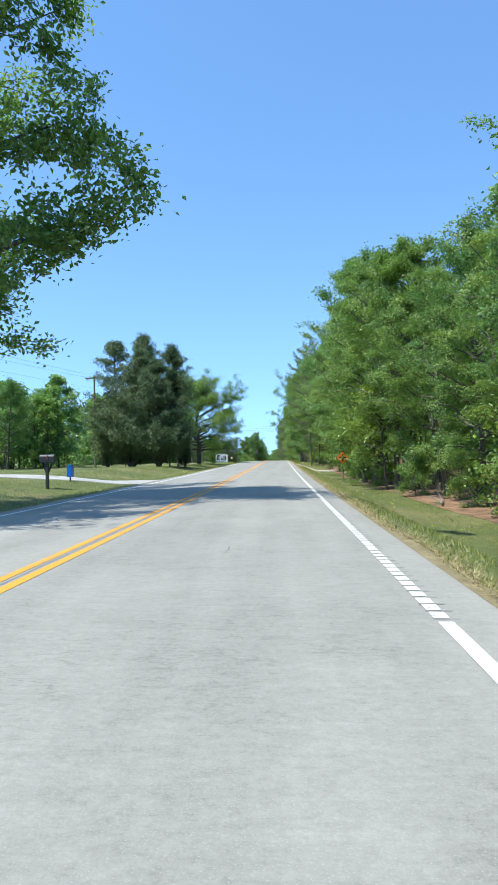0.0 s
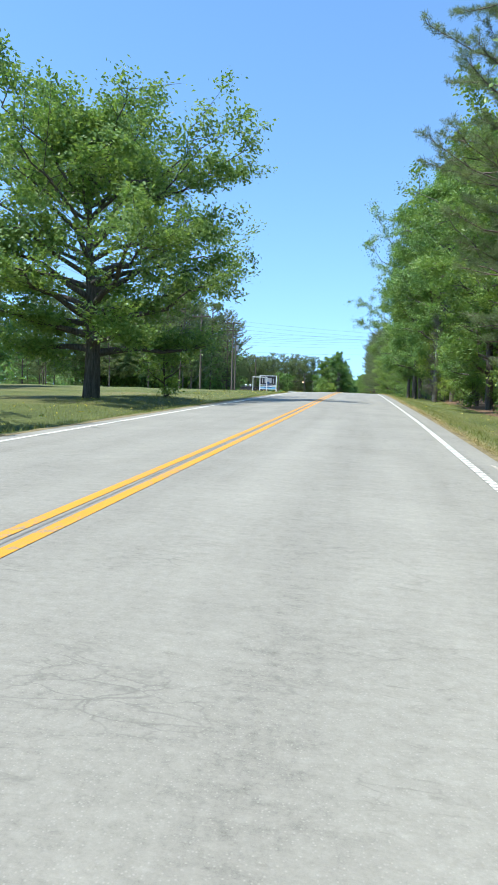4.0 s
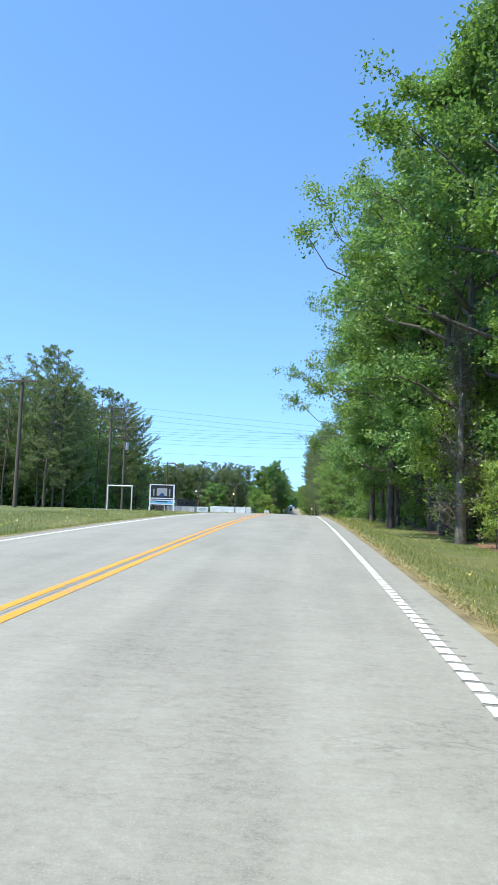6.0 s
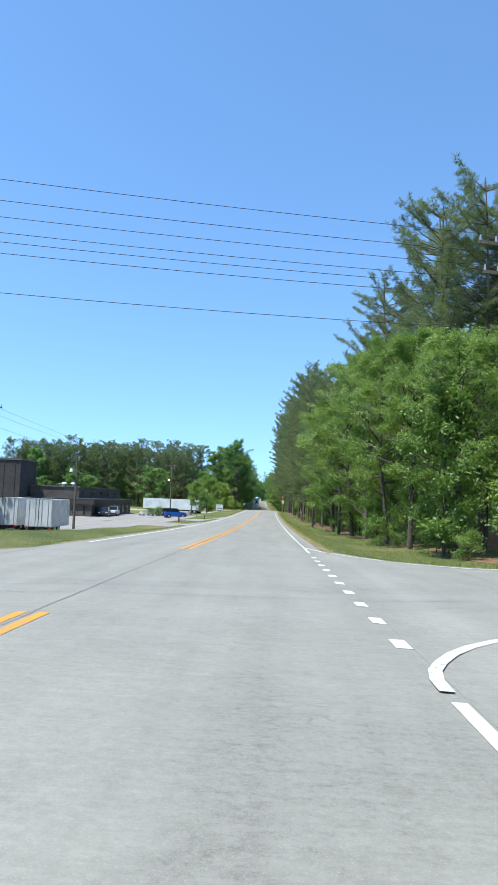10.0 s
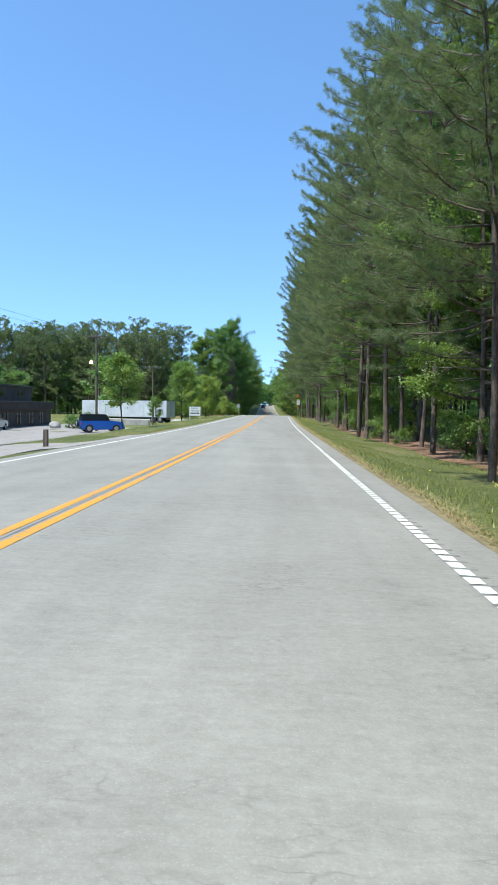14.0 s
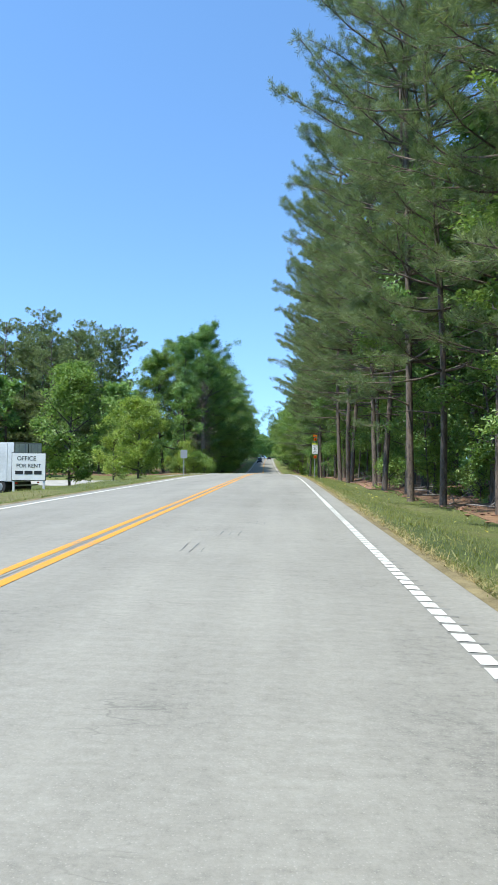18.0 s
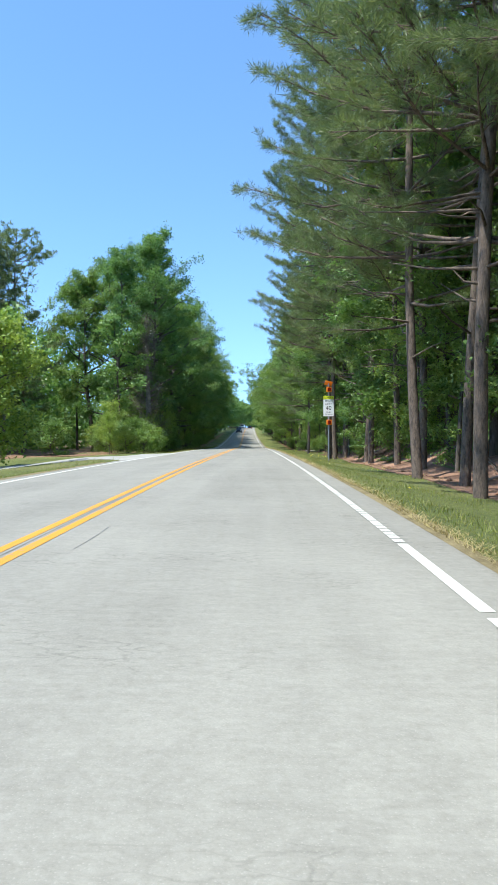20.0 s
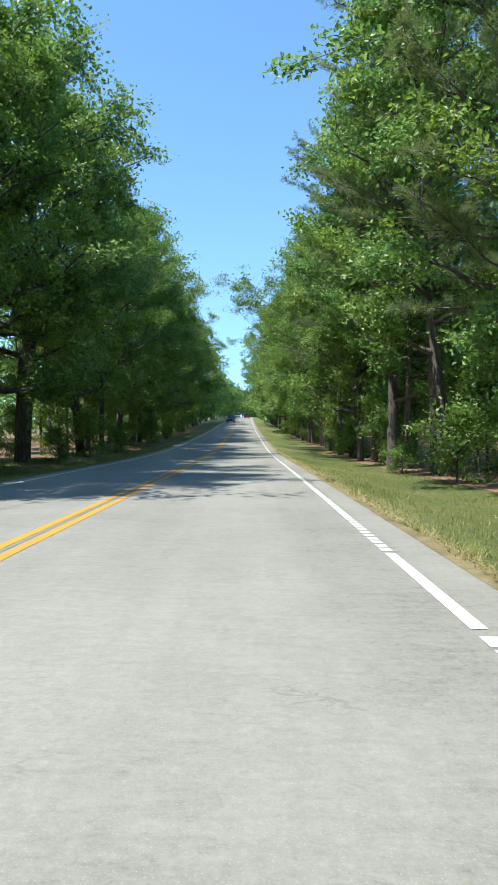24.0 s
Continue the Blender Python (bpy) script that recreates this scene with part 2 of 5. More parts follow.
ASPHALT = asphalt("asphalt", (0.22, 0.207, 0.175), (0.325, 0.308, 0.262), (0.4, 0.38, 0.325))
LOT = asphalt("lot_surface", (0.24, 0.215, 0.185), (0.36, 0.33, 0.29), (0.42, 0.39, 0.35))
TAR = mottled("tar", (0.12, 0.118, 0.11), (0.2, 0.195, 0.18), 4, 30, 0.7)
GROOVE = mottled("rumble_groove", (0.15, 0.145, 0.125), (0.25, 0.24, 0.215), 4, 40, 0.9)
YELLOW_PAINT = worn_paint("yellow_paint", (0.60, 0.27, 0.02), (0.27, 0.23, 0.17), 0.58)
WHITE_PAINT = worn_paint("white_paint", (0.6, 0.585, 0.52), (0.25, 0.245, 0.228), 0.53)
CONCRETE = mottled("concrete", (0.27, 0.255, 0.225), (0.42, 0.4, 0.36), 1.2, 25, 0.85)
GRAVEL = mottled("gravel", (0.30, 0.26, 0.2), (0.52, 0.47, 0.4), 2.0, 30, 0.9, bump=0.6)
CLAY = mottled("clay_bank", (0.13, 0.065, 0.038), (0.35, 0.2, 0.125), 0.9, 12, 0.95, bump=0.9)
VERGE = mottled("verge_soil", (0.13, 0.1, 0.045), (0.28, 0.225, 0.11), 2.5, 25, 0.95, bump=0.8)
PINE_STRAW = mottled("pine_straw", (0.10, 0.055, 0.03), (0.30, 0.17, 0.09), 1.6, 30, 0.95, bump=0.8)
BARK = mottled("bark", (0.05, 0.042, 0.035), (0.16, 0.135, 0.11), 2.0, 9, 0.95, bump=1.0, stretch=(6, 6, 1))
PINE_BARK = mottled("pine_bark", (0.055, 0.043, 0.036), (0.2, 0.15, 0.115), 2.0, 8, 0.95, bump=1.0, stretch=(5, 5, 1.5))
FALLEN = mottled("fallen_wood", (0.14, 0.11, 0.09), (0.38, 0.33, 0.28), 3, 20, 0.95)
POLE_WOOD = mottled("pole_wood", (0.06, 0.048, 0.038), (0.17, 0.14, 0.11), 2.0, 12, 0.9, stretch=(8, 8, 0.6))
LEAF_FRESH = leafy("leaf_fresh", (0.085, 0.15, 0.035), (0.185, 0.295, 0.07), (0.36, 0.45, 0.13))
LEAF_DEEP = leafy("leaf_deep", (0.07, 0.142, 0.042), (0.15, 0.27, 0.078), (0.30, 0.43, 0.135))
LEAF_OAK = leafy("leaf_oak", (0.072, 0.138, 0.036), (0.155, 0.26, 0.065), (0.31, 0.41, 0.12))
LEAF_YELLOW = leafy("leaf_yellow_green", (0.125, 0.205, 0.035), (0.265, 0.365, 0.07), (0.45, 0.52, 0.13), 0.4)
NEEDLE = leafy("pine_needle", (0.08, 0.12, 0.055), (0.165, 0.22, 0.1), (0.28, 0.32, 0.155), 0.4, 0.25)
CEDAR = leafy("cedar_leaf", (0.06, 0.1, 0.05), (0.12, 0.168, 0.078), (0.2, 0.24, 0.115), 0.2, 0.2)
DEAD = leafy("dead_twig", (0.09, 0.075, 0.055), (0.16, 0.135, 0.1), (0.24, 0.21, 0.16), 0.1)
BLADE = leafy("grass_blade", (0.12, 0.155, 0.03), (0.235, 0.27, 0.065), (0.42, 0.38, 0.15), 0.35)
STRAW = leafy("straw", (0.2, 0.16, 0.07), (0.36, 0.29, 0.13), (0.5, 0.42, 0.22), 0.2, 0.25)
FLOWER = leafy("wild_flower", (0.6, 0.5, 0.05), (0.75, 0.65, 0.1), (0.8, 0.75, 0.3), 0.2)
WIRE = shader("wire", 0.5)[0]
WIRE.node_tree.nodes["Principled BSDF"].inputs["Base Color"].default_value = (0.035, 0.035, 0.04, 1)


def turf():
    m, nodes, links, b = shader("turf", 0.95)
    co = nodes.new("ShaderNodeTexCoord")
    n1 = node(nodes, "ShaderNodeTexNoise", Scale=0.16, Detail=7.0, Roughness=0.6)
    n2 = node(nodes, "ShaderNodeTexNoise", Scale=5.0, Detail=8.0, Roughness=0.8)
    n3 = node(nodes, "ShaderNodeTexNoise", Scale=40.0, Detail=3.0)
    for n in (n1, n2, n3):
        links.new(co.outputs["Object"], n.inputs["Vector"])
    r1 = ramp(nodes, [(0.3, (0.085, 0.12, 0.026)), (0.5, (0.16, 0.19, 0.045)), (0.68, (0.27, 0.245, 0.10))])
    links.new(n1.outputs[0], r1.inputs[0])
    r2 = ramp(nodes, [(0.3, (0.35, 0.35, 0.35)), (0.7, (1.25, 1.2, 1.1))])
    links.new(n2.outputs[0], r2.inputs[0])
    mx = nodes.new("ShaderNodeMix")
    mx.data_type, mx.blend_type = "RGBA", "MULTIPLY"
    mx.inputs[0].default_value = 1.0
    links.new(r1.outputs[0], mx.inputs[6])
    links.new(r2.outputs[0], mx.inputs[7])
    links.new(mx.outputs[2], b.inputs["Base Color"])
    bp = node(nodes, "ShaderNodeBump", Strength=1.0, Distance=0.06)
    links.new(n3.outputs[0], bp.inputs["Height"])
    links.new(bp.outputs[0], b.inputs["Normal"])
    return m


TURF = turf()


def plain(name, col, rough=0.5, metal=0.0, dirt=0.12):
    """Paint, metal or plastic with faint dirt and uneven gloss."""
    lo = tuple(max(0, c * (1 - dirt)) for c in col)
    return mottled(name, lo, col, 1.5, 18, rough, metal, 0.04, 0.25)


STEEL = plain("galvanised_steel", (0.42, 0.43, 0.44), 0.45, 0.8)
WHITE_METAL = plain("white_metal", (0.72, 0.73, 0.74), 0.5, 0.0, 0.2)
BLACK_PAINT = plain("black_paint", (0.02, 0.02, 0.022), 0.5)
ORANGE = plain("fluorescent_orange", (0.85, 0.24, 0.01), 0.5)
SIGN_YELLOW = plain("school_yellow", (0.75, 0.8, 0.02), 0.5)
SIGN_WHITE = plain("sign_white", (0.8, 0.8, 0.78), 0.5)
SIGN_GREY = plain("sign_back", (0.38, 0.39, 0.4), 0.5, 0.5)
SIGN_GREEN = plain("sign_green", (0.02, 0.22, 0.08), 0.5)
RED_PAINT = plain("red_orange_paint", (0.55, 0.07, 0.02), 0.5)
BLUE_PAINT = plain("blue_paint", (0.01, 0.11, 0.45), 0.25)
SIGN_BLUE = plain("sign_blue", (0.16, 0.42, 0.62), 0.5)
NAVY = plain("navy", (0.02, 0.06, 0.16), 0.5)
CAR_DARK = plain("dark_car_paint", (0.02, 0.022, 0.03), 0.25)
CAR_WHITE = plain("white_car_paint", (0.7, 0.7, 0.7), 0.25)
RUBBER = plain("rubber", (0.025, 0.025, 0.025), 0.85)
CAR_GLASS = plain("car_glass", (0.015, 0.02, 0.025), 0.08)
BROWN_WALL = mottled("brown_ribbed_wall", (0.03, 0.026, 0.025), (0.055, 0.048, 0.044), 0.6, 8, 0.8)
TAN_WALL = mottled("tan_panel", (0.055, 0.05, 0.042), (0.10, 0.09, 0.078), 0.6, 8, 0.85)
ROOF = mottled("grey_roof", (0.06, 0.06, 0.062), (0.12, 0.12, 0.12), 0.5, 6, 0.8)
TRAILER_SKIN = mottled("trailer_skin", (0.44, 0.46, 0.47), (0.64, 0.66, 0.67), 0.5, 7, 0.45, 0.0, 0.05)
LENS_RED = plain("red_lens", (0.5, 0.03, 0.02), 0.25)
LAMP_GLOW = shader("lamp_glow", 0.4)[0]
LAMP_GLOW.node_tree.nodes["Principled BSDF"].inputs["Base Color"].default_value = (0.9, 0.7, 0.5, 1)
LAMP_GLOW.node_tree.nodes["Principled BSDF"].inputs["Emission Color"].default_value = (1.0, 0.5, 0.25, 1)
LAMP_GLOW.node_tree.nodes["Principled BSDF"].inputs["Emission Strength"].default_value = 2.0

# ---- mesh tools ----
def mesh_np(name, verts, faces, mat, smooth=False):
    """A mesh from arrays: verts (n, 3), faces (m, 3) or (m, 4)."""
    verts, faces = np.asarray(verts, np.float32), np.asarray(faces, np.int32)
    me = bpy.data.meshes.new(name)
    k = faces.shape[1]
    me.vertices.add(len(verts))
    me.vertices.foreach_set("co", verts.ravel())
    me.loops.add(faces.size)
    me.loops.foreach_set("vertex_index", faces.ravel())
    me.polygons.add(len(faces))
    me.polygons.foreach_set("loop_start", np.arange(0, faces.size, k, dtype=np.int32))
    if smooth:
        me.polygons.foreach_set("use_smooth", np.ones(len(faces), bool))
    me.materials.append(mat)
    me.update(calc_edges=True)
    if not smooth:
        me.shade_flat()
    return me


def child(ob, parent, label=""):
    if parent is not None:
        ob.parent = parent
    return tagged(ob, label)


def part(name, bm, mat, parent=None, label="", bevel=0.0, smooth=False):
    """Link a bmesh as one mesh object under a thing or a part."""
    if bevel:
        bmesh.ops.bevel(bm, geom=[e for e in bm.edges if len(e.link_faces) == 2 and e.calc_face_angle(0) > 0.6], offset=bevel, segments=2, affect="EDGES")
    me = bpy.data.meshes.new(name)
    bm.to_mesh(me)
    bm.free()
    if smooth:
        me.polygons.foreach_set("use_smooth", np.ones(len(me.polygons), bool))
    me.materials.append(mat)
    return child(new(name, me), parent, label)


def box(w, d, h, at=(0, 0, 0), bm=None, turn=None):
    """A box w x d x h whose bottom's middle is at the given place."""
    bm = bm or bmesh.new()
    m = Matrix.Translation(at) @ (turn or Matrix()) @ Matrix.Translation((0, 0, h / 2)) @ Matrix.Diagonal((w, d, h, 1))
    bmesh.ops.create_cube(bm, size=1, matrix=m)
    return bm


def rod(a, b, r1, r2=None, sides=10, bm=None):
    """A round bar from a to b, tapering from r1 to r2."""
    bm = bm or bmesh.new()
    a, b = Vector(a), Vector(b)
    turn = (b - a).to_track_quat("Z", "Y").to_matrix().to_4x4()
    m = Matrix.Translation((a + b) / 2) @ turn
    bmesh.ops.create_cone(bm, cap_ends=True, segments=sides, radius1=r1, radius2=r1 if r2 is None else r2, depth=(b - a).length, matrix=m)
    return bm


def slab(outline, y0, y1, bm=None):
    """A flat shape in x, z pushed through from y0 to y1."""
    bm = bm or bmesh.new()
    f = [bm.verts.new((x, y0, z)) for x, z in outline]
    g = [bm.verts.new((x, y1, z)) for x, z in outline]
    bm.faces.new(f)
    bm.faces.new(g[::-1])
    for i in range(len(f)):
        j = (i + 1) % len(f)
        bm.faces.new((f[j], f[i], g[i], g[j]))
    bmesh.ops.recalc_face_normals(bm, faces=bm.faces)
    return bm


def thing(name, x, y, z=None, turn=0.0, label="", category="", group=""):
    """An empty at a thing's base, on the ground unless z is given."""
    ob = new(name)
    ob.empty_display_size = 0.2
    ob.matrix_world = pose(x, y, float(land(x, y)) if z is None else z, 0, 0, turn)
    return tagged(ob, label, category, group)


def words(text, size, mat, parent, at, label="", name="lettering"):
    """Lettering as a flat mesh, standing upright and facing -y, in the middle of its place."""
    cu = bpy.data.curves.new(name, "FONT")
    cu.body, cu.size, cu.align_x, cu.align_y = text, size, "CENTER", "CENTER"
    cu.extrude = 0.002
    ob = new(name + "_curve", cu)
    me = bpy.data.meshes.new_from_object(ob.evaluated_get(bpy.context.evaluated_depsgraph_get()))
    bpy.data.objects.remove(ob)
    me.name = name
    me.materials.clear()
    me.materials.append(mat)
    out = new(name, me)
    out.parent = parent
    out.matrix_local = pose(*at, 90, 0, 0)
    return tagged(out, label)


class Tubes:
    """Tapered limbs gathered into one mesh."""

    def __init__(self):
        self.v, self.f, self.n = [], [], 0

    def add(self, pts, radii, sides):
        pts = np.asarray(pts, float)
        along = np.gradient(pts, axis=0)
        along /= np.linalg.norm(along, axis=1, keepdims=True) + 1e-9
        ref = np.where(np.abs(along[:, 2:]) < 0.9, [[0, 0, 1.0]], [[1.0, 0, 0]])
        u = np.cross(along, ref)
        u /= np.linalg.norm(u, axis=1, keepdims=True) + 1e-9
        w = np.cross(along, u)
        a = np.arange(sides) * 2 * np.pi / sides
        ring = pts[:, None] + np.asarray(radii)[:, None, None] * (np.cos(a)[None, :, None] * u[:, None] + np.sin(a)[None, :, None] * w[:, None])
        self.v.append(ring.reshape(-1, 3))
        k = len(pts)
        i, j = np.meshgrid(np.arange(k - 1), np.arange(sides), indexing="ij")
        jn = (j + 1) % sides
        quad = np.stack([i * sides + j, i * sides + jn, (i + 1) * sides + jn, (i + 1) * sides + j], -1).reshape(-1, 4)
        self.f.append(quad + self.n)
        self.n += k * sides

    def mesh(self, name, mat):
        return mesh_np(name, np.concatenate(self.v), np.concatenate(self.f), mat, True)


def leaf_cloud(rng, centres, total, spread, size, long=1.5, up=0.5, far=False):
    """Leaves strewn in flattened sprays round the cluster centres: folded four-cornered leaves, plain three-cornered ones far off."""
    centres = np.asarray(centres)
    weight = rng.gamma(3.0, 1.0, len(centres))
    pick = rng.choice(len(centres), total, p=weight / weight.sum())
    lay = rng.normal(0, 0.45, (len(centres), 3)) + np.array([0, 0, 0.9])
    lay /= np.linalg.norm(lay, axis=1, keepdims=True)
    lay = lay[pick]
    off = rng.normal(0, 1, (total, 3)) * spread
    off -= lay * (off * lay).sum(1, keepdims=True) * 0.55
    c = centres[pick] + off
    nrm = rng.normal(0, 0.6, (total, 3)) + lay * (0.5 + up)
    nrm /= np.linalg.norm(nrm, axis=1, keepdims=True)
    t = np.cross(nrm, rng.normal(0, 1, (total, 3)))
    t /= np.linalg.norm(t, axis=1, keepdims=True) + 1e-9
    b = np.cross(nrm, t)
    s = size * rng.uniform(0.6, 1.3, (total, 1))
    if far:
        v = np.stack([c - t * s * 0.5 * long - b * s * 0.1, c + b * s * 0.5, c + t * s * 0.55 * long - b * s * 0.2], 1)
        return v.reshape(-1, 3), np.arange(total * 3).reshape(-1, 3)
    fold = nrm * s * 0.12 - t * s * 0.1
    v = np.stack([c - t * s * 0.5 * long, c + b * s * 0.42 + fold, c + t * s * 0.5 * long - nrm * s * 0.1, c - b * s * 0.42 + fold], 1)
    return v.reshape(-1, 3), np.arange(total * 4).reshape(-1, 4)


def needle_tufts(rng, roots, ways, reach, per, length, width):
    """A brush of needles round the end of each twig, pointing outwards and up."""
    roots, ways, reach = np.repeat(roots, per, 0), np.repeat(ways, per, 0), np.repeat(reach, per)[:, None]
    n = len(roots)
    d = ways * 0.5 + rng.normal(0, 0.55, (n, 3)) + np.array([0, 0, 0.2])
    d /= np.linalg.norm(d, axis=1, keepdims=True)
    side = np.cross(d, rng.normal(0, 1, (n, 3)))
    side /= np.linalg.norm(side, axis=1, keepdims=True) + 1e-9
    ln = length * rng.uniform(0.6, 1.25, (n, 1))
    base = roots + ways * reach * (1.0 - 0.45 * rng.uniform(0, 1, (n, 1)) ** 1.5) + rng.normal(0, 0.025, (n, 3))
    v = np.stack([base - side * width * 0.3, base + d * ln * 0.6 + side * width, base + d * ln], 1)
    return v.reshape(-1, 3), np.arange(n * 3).reshape(-1, 3)


def sway(rng, h, lean, n=9):
    t = np.linspace(0, 1, n)
    a = rng.uniform(0, 6.28)
    bend = lean * t**1.6 * h
    wob = 0.012 * h * np.sin(t * rng.uniform(3, 6) + a)
    return np.stack([np.cos(a) * bend + wob, np.sin(a) * bend - wob, t * h], -1)


def broadleaf(name, seed, h, radius, base, leaves, leaf, mat, bark, limbs=26, lean=0.02, r0=0.2, twigs=5, spread=0.42, top=0.85, steep=0.0, sides=5, droop=0.0, far=False):
    """A tapering trunk with limbs, and a crown of single leaves in uneven clusters."""
    rng = np.random.default_rng(seed)
    tubes = Tubes()
    stem = sway(rng, h * 0.93, lean)
    tubes.add(stem, np.linspace(r0, 0.03, len(stem)), 9)
    centres = []
    for i in range(limbs):
        u = base + (0.97 - base) * ((i + rng.uniform(0, 1)) / limbs) ** 0.9
        root = np.array([np.interp(u * h, stem[:, 2], stem[:, k]) for k in range(3)])
        az = i * 2.4 + rng.uniform(-0.5, 0.5)
        v = (u - base) / (1 - base)
        prof = (0.55 + 0.45 * np.sin(np.pi * min(1, v / top * 0.9))) * (1 - max(0, v - 0.55) * 1.25)
        ln = max(0.5, radius * prof * rng.uniform(0.6, 1.15))
        el = rng.uniform(0.05, 0.4) + 0.75 * v + steep
        out = np.array([np.cos(az) * np.cos(el), np.sin(az) * np.cos(el), np.sin(el)])
        t = np.linspace(0, 1, 6)[:, None]
        limb = root + out * ln * t + np.array([0, 0, 1]) * ln * ((0.12 - droop) * t**2 - 0.08 * t) + rng.normal(0, 0.05 * ln, (6, 3)) * t
        rr = r0 * (1 - u) * 0.55 + 0.03
        tubes.add(limb, np.linspace(rr, 0.012, 6), sides)
        for k in range(twigs):
            q = rng.uniform(0.3, 1.0)
            a = np.array([np.interp(q, t[:, 0], limb[:, c]) for c in range(3)])
            d = out + rng.normal(0, 0.75, 3)
            d[2] = d[2] * 0.5 + 0.15
            tip = a + d / np.linalg.norm(d) * ln * rng.uniform(0.18, 0.42)
            tubes.add(np.stack([a, (a + tip) / 2 + rng.normal(0, 0.04, 3), tip]), [0.022, 0.014, 0.006], 3)
            centres += [tip, (a + tip) / 2]
        centres.append(limb[-1])
    v, f = leaf_cloud(rng, centres, leaves, spread, leaf, far=far)
    v[:, 2] = np.maximum(v[:, 2], 0.15)
    return tubes.mesh(name + "_trunk", bark), mesh_np(name + "_crown", v, f, mat)


def pine(name, seed, h, radius, base, tufts, per, length, mat, bark, lean=0.01, r0=0.2, whorls=20, dead=8, width=0.026, sides=4, clump=0.9):
    """A tall straight pine: bare trunk with dead stubs below, level limbs with needle tufts above."""
    rng = np.random.default_rng(seed)
    tubes = Tubes()
    stem = sway(rng, h, lean)
    tubes.add(stem, np.linspace(r0, 0.035, len(stem)) * np.linspace(1, 0.92, len(stem)), 9)
    at = lambda z: np.array([np.interp(z, stem[:, 2], stem[:, k]) for k in range(3)])  # noqa: E731
    spots, ways = [], []
    for i in range(dead):
        z = h * rng.uniform(0.15, base + 0.08)
        a, az = at(z), rng.uniform(0, 6.28)
        o = np.array([np.cos(az), np.sin(az), rng.uniform(-0.15, 0.25)])
        ln = rng.uniform(0.5, 2.0)
        tubes.add(np.stack([a, a + o * ln * 0.5, a + o * ln + rng.normal(0, 0.1, 3)]), [0.035, 0.02, 0.006], 4)
    limbs = []
    for w in range(whorls):
        u = base + (0.985 - base) * (w + rng.uniform(0, 0.8)) / whorls
        v = (u - base) / (1 - base)
        for k in range(rng.integers(4, 6)):
            az = rng.uniform(0, 6.28)
            ln = max(0.35, radius * (0.45 + 0.75 * v) * (1.05 - v) ** 0.6 * rng.uniform(0.65, 1.2))
            el = rng.uniform(-0.2, 0.3) + 0.5 * v
            limbs.append((at(u * h), az, ln, el))
    weight = np.array([l[2] for l in limbs])
    share = np.maximum(3, np.round(weight / weight.sum() * tufts)).astype(int)
    spans = []
    for (a, az, ln, el), n in zip(limbs, share):
        out = np.array([np.cos(az) * np.cos(el), np.sin(az) * np.cos(el), np.sin(el)])
        t = np.linspace(0, 1, 5)[:, None]
        limb = a + out * ln * t + np.array([0, 0, 1]) * ln * (0.26 * t**2 - 0.14 * t) + rng.normal(0, 0.03 * ln, (5, 3)) * t
        tubes.add(limb, np.linspace(0.045, 0.008, 5), sides)
        across = np.array([-np.sin(az), np.cos(az), 0.0])
        for k in range(n):
            q = 0.35 + 0.65 * ((k + rng.uniform(0, 1)) / n) ** 0.8
            p = np.array([np.interp(q, t[:, 0], limb[:, c]) for c in range(3)])
            d = out * rng.uniform(0.4, 1.0) + across * rng.uniform(-1.1, 1.1) + np.array([0, 0, rng.uniform(-0.15, 0.5)])
            d /= np.linalg.norm(d)
            r = clump * rng.uniform(0.35, 1.3) * (1.2 - 0.5 * q)
            if sides > 3 and k % 2:
                tubes.add(np.stack([p, p + d * r]), [0.014, 0.006], 3)
            spots.append(p)
            ways.append(d)
            spans.append(r)
    v, f = needle_tufts(rng, np.array(spots), np.array(ways), np.array(spans), per, length, width)
    return tubes.mesh(name + "_trunk", bark), mesh_np(name + "_crown", v, f, mat)


def conifer(name, seed, h, radius, leaves, leaf, mat, bark, forks=1):
    """A dense cedar: spires of short upswept sprays down to the ground."""
    rng = np.random.default_rng(seed)
    tubes = Tubes()
    spots = []
    for k in range(forks):
        hh = h * (1 - 0.13 * k * rng.uniform(0.5, 1.2))
        az = k * 2.2 + 0.4
        foot = np.array([0.0, 0.0, 0.0])
        top = np.array([np.cos(az), np.sin(az), 0]) * (radius * 0.34 if forks > 1 else 0.1) + np.array([0, 0, hh])
        t = np.linspace(0, 1, 8)[:, None]
        stem = foot + (top - foot) * t + np.array([np.cos(az), np.sin(az), 0]) * np.sin(t * np.pi) * (radius * 0.12 if forks > 1 else 0)
        tubes.add(stem, np.linspace(0.24, 0.02, 8), 8)
        for i in range(120):
            u = rng.uniform(0.05, 1.0)
            p = np.array([np.interp(u, t[:, 0], stem[:, c]) for c in range(3)])
            a2 = rng.uniform(0, 6.28)
            ln = radius * (1.02 - u) ** (0.72 if forks > 1 else 0.95) * rng.uniform(0.45, 1.1) * min(1.0, 0.55 + u * 1.6)
            out = np.array([np.cos(a2), np.sin(a2), 0.55]) * ln
            tubes.add(np.stack([p, p + out * 0.5, p + out + np.array([0, 0, 0.12 * ln])]), [0.03, 0.018, 0.006], 3)
            spots += [p + out * q + np.array([0, 0, 0.1]) for q in (0.45, 0.65, 0.85, 1.0)]
        spots += [top + np.array([0, 0, -0.25 * i]) for i in range(4)]
    v, f = leaf_cloud(rng, spots, leaves, 0.24, leaf, 2.6, 0.1)
    return tubes.mesh(name + "_trunk", bark), mesh_np(name + "_crown", v, f, mat)


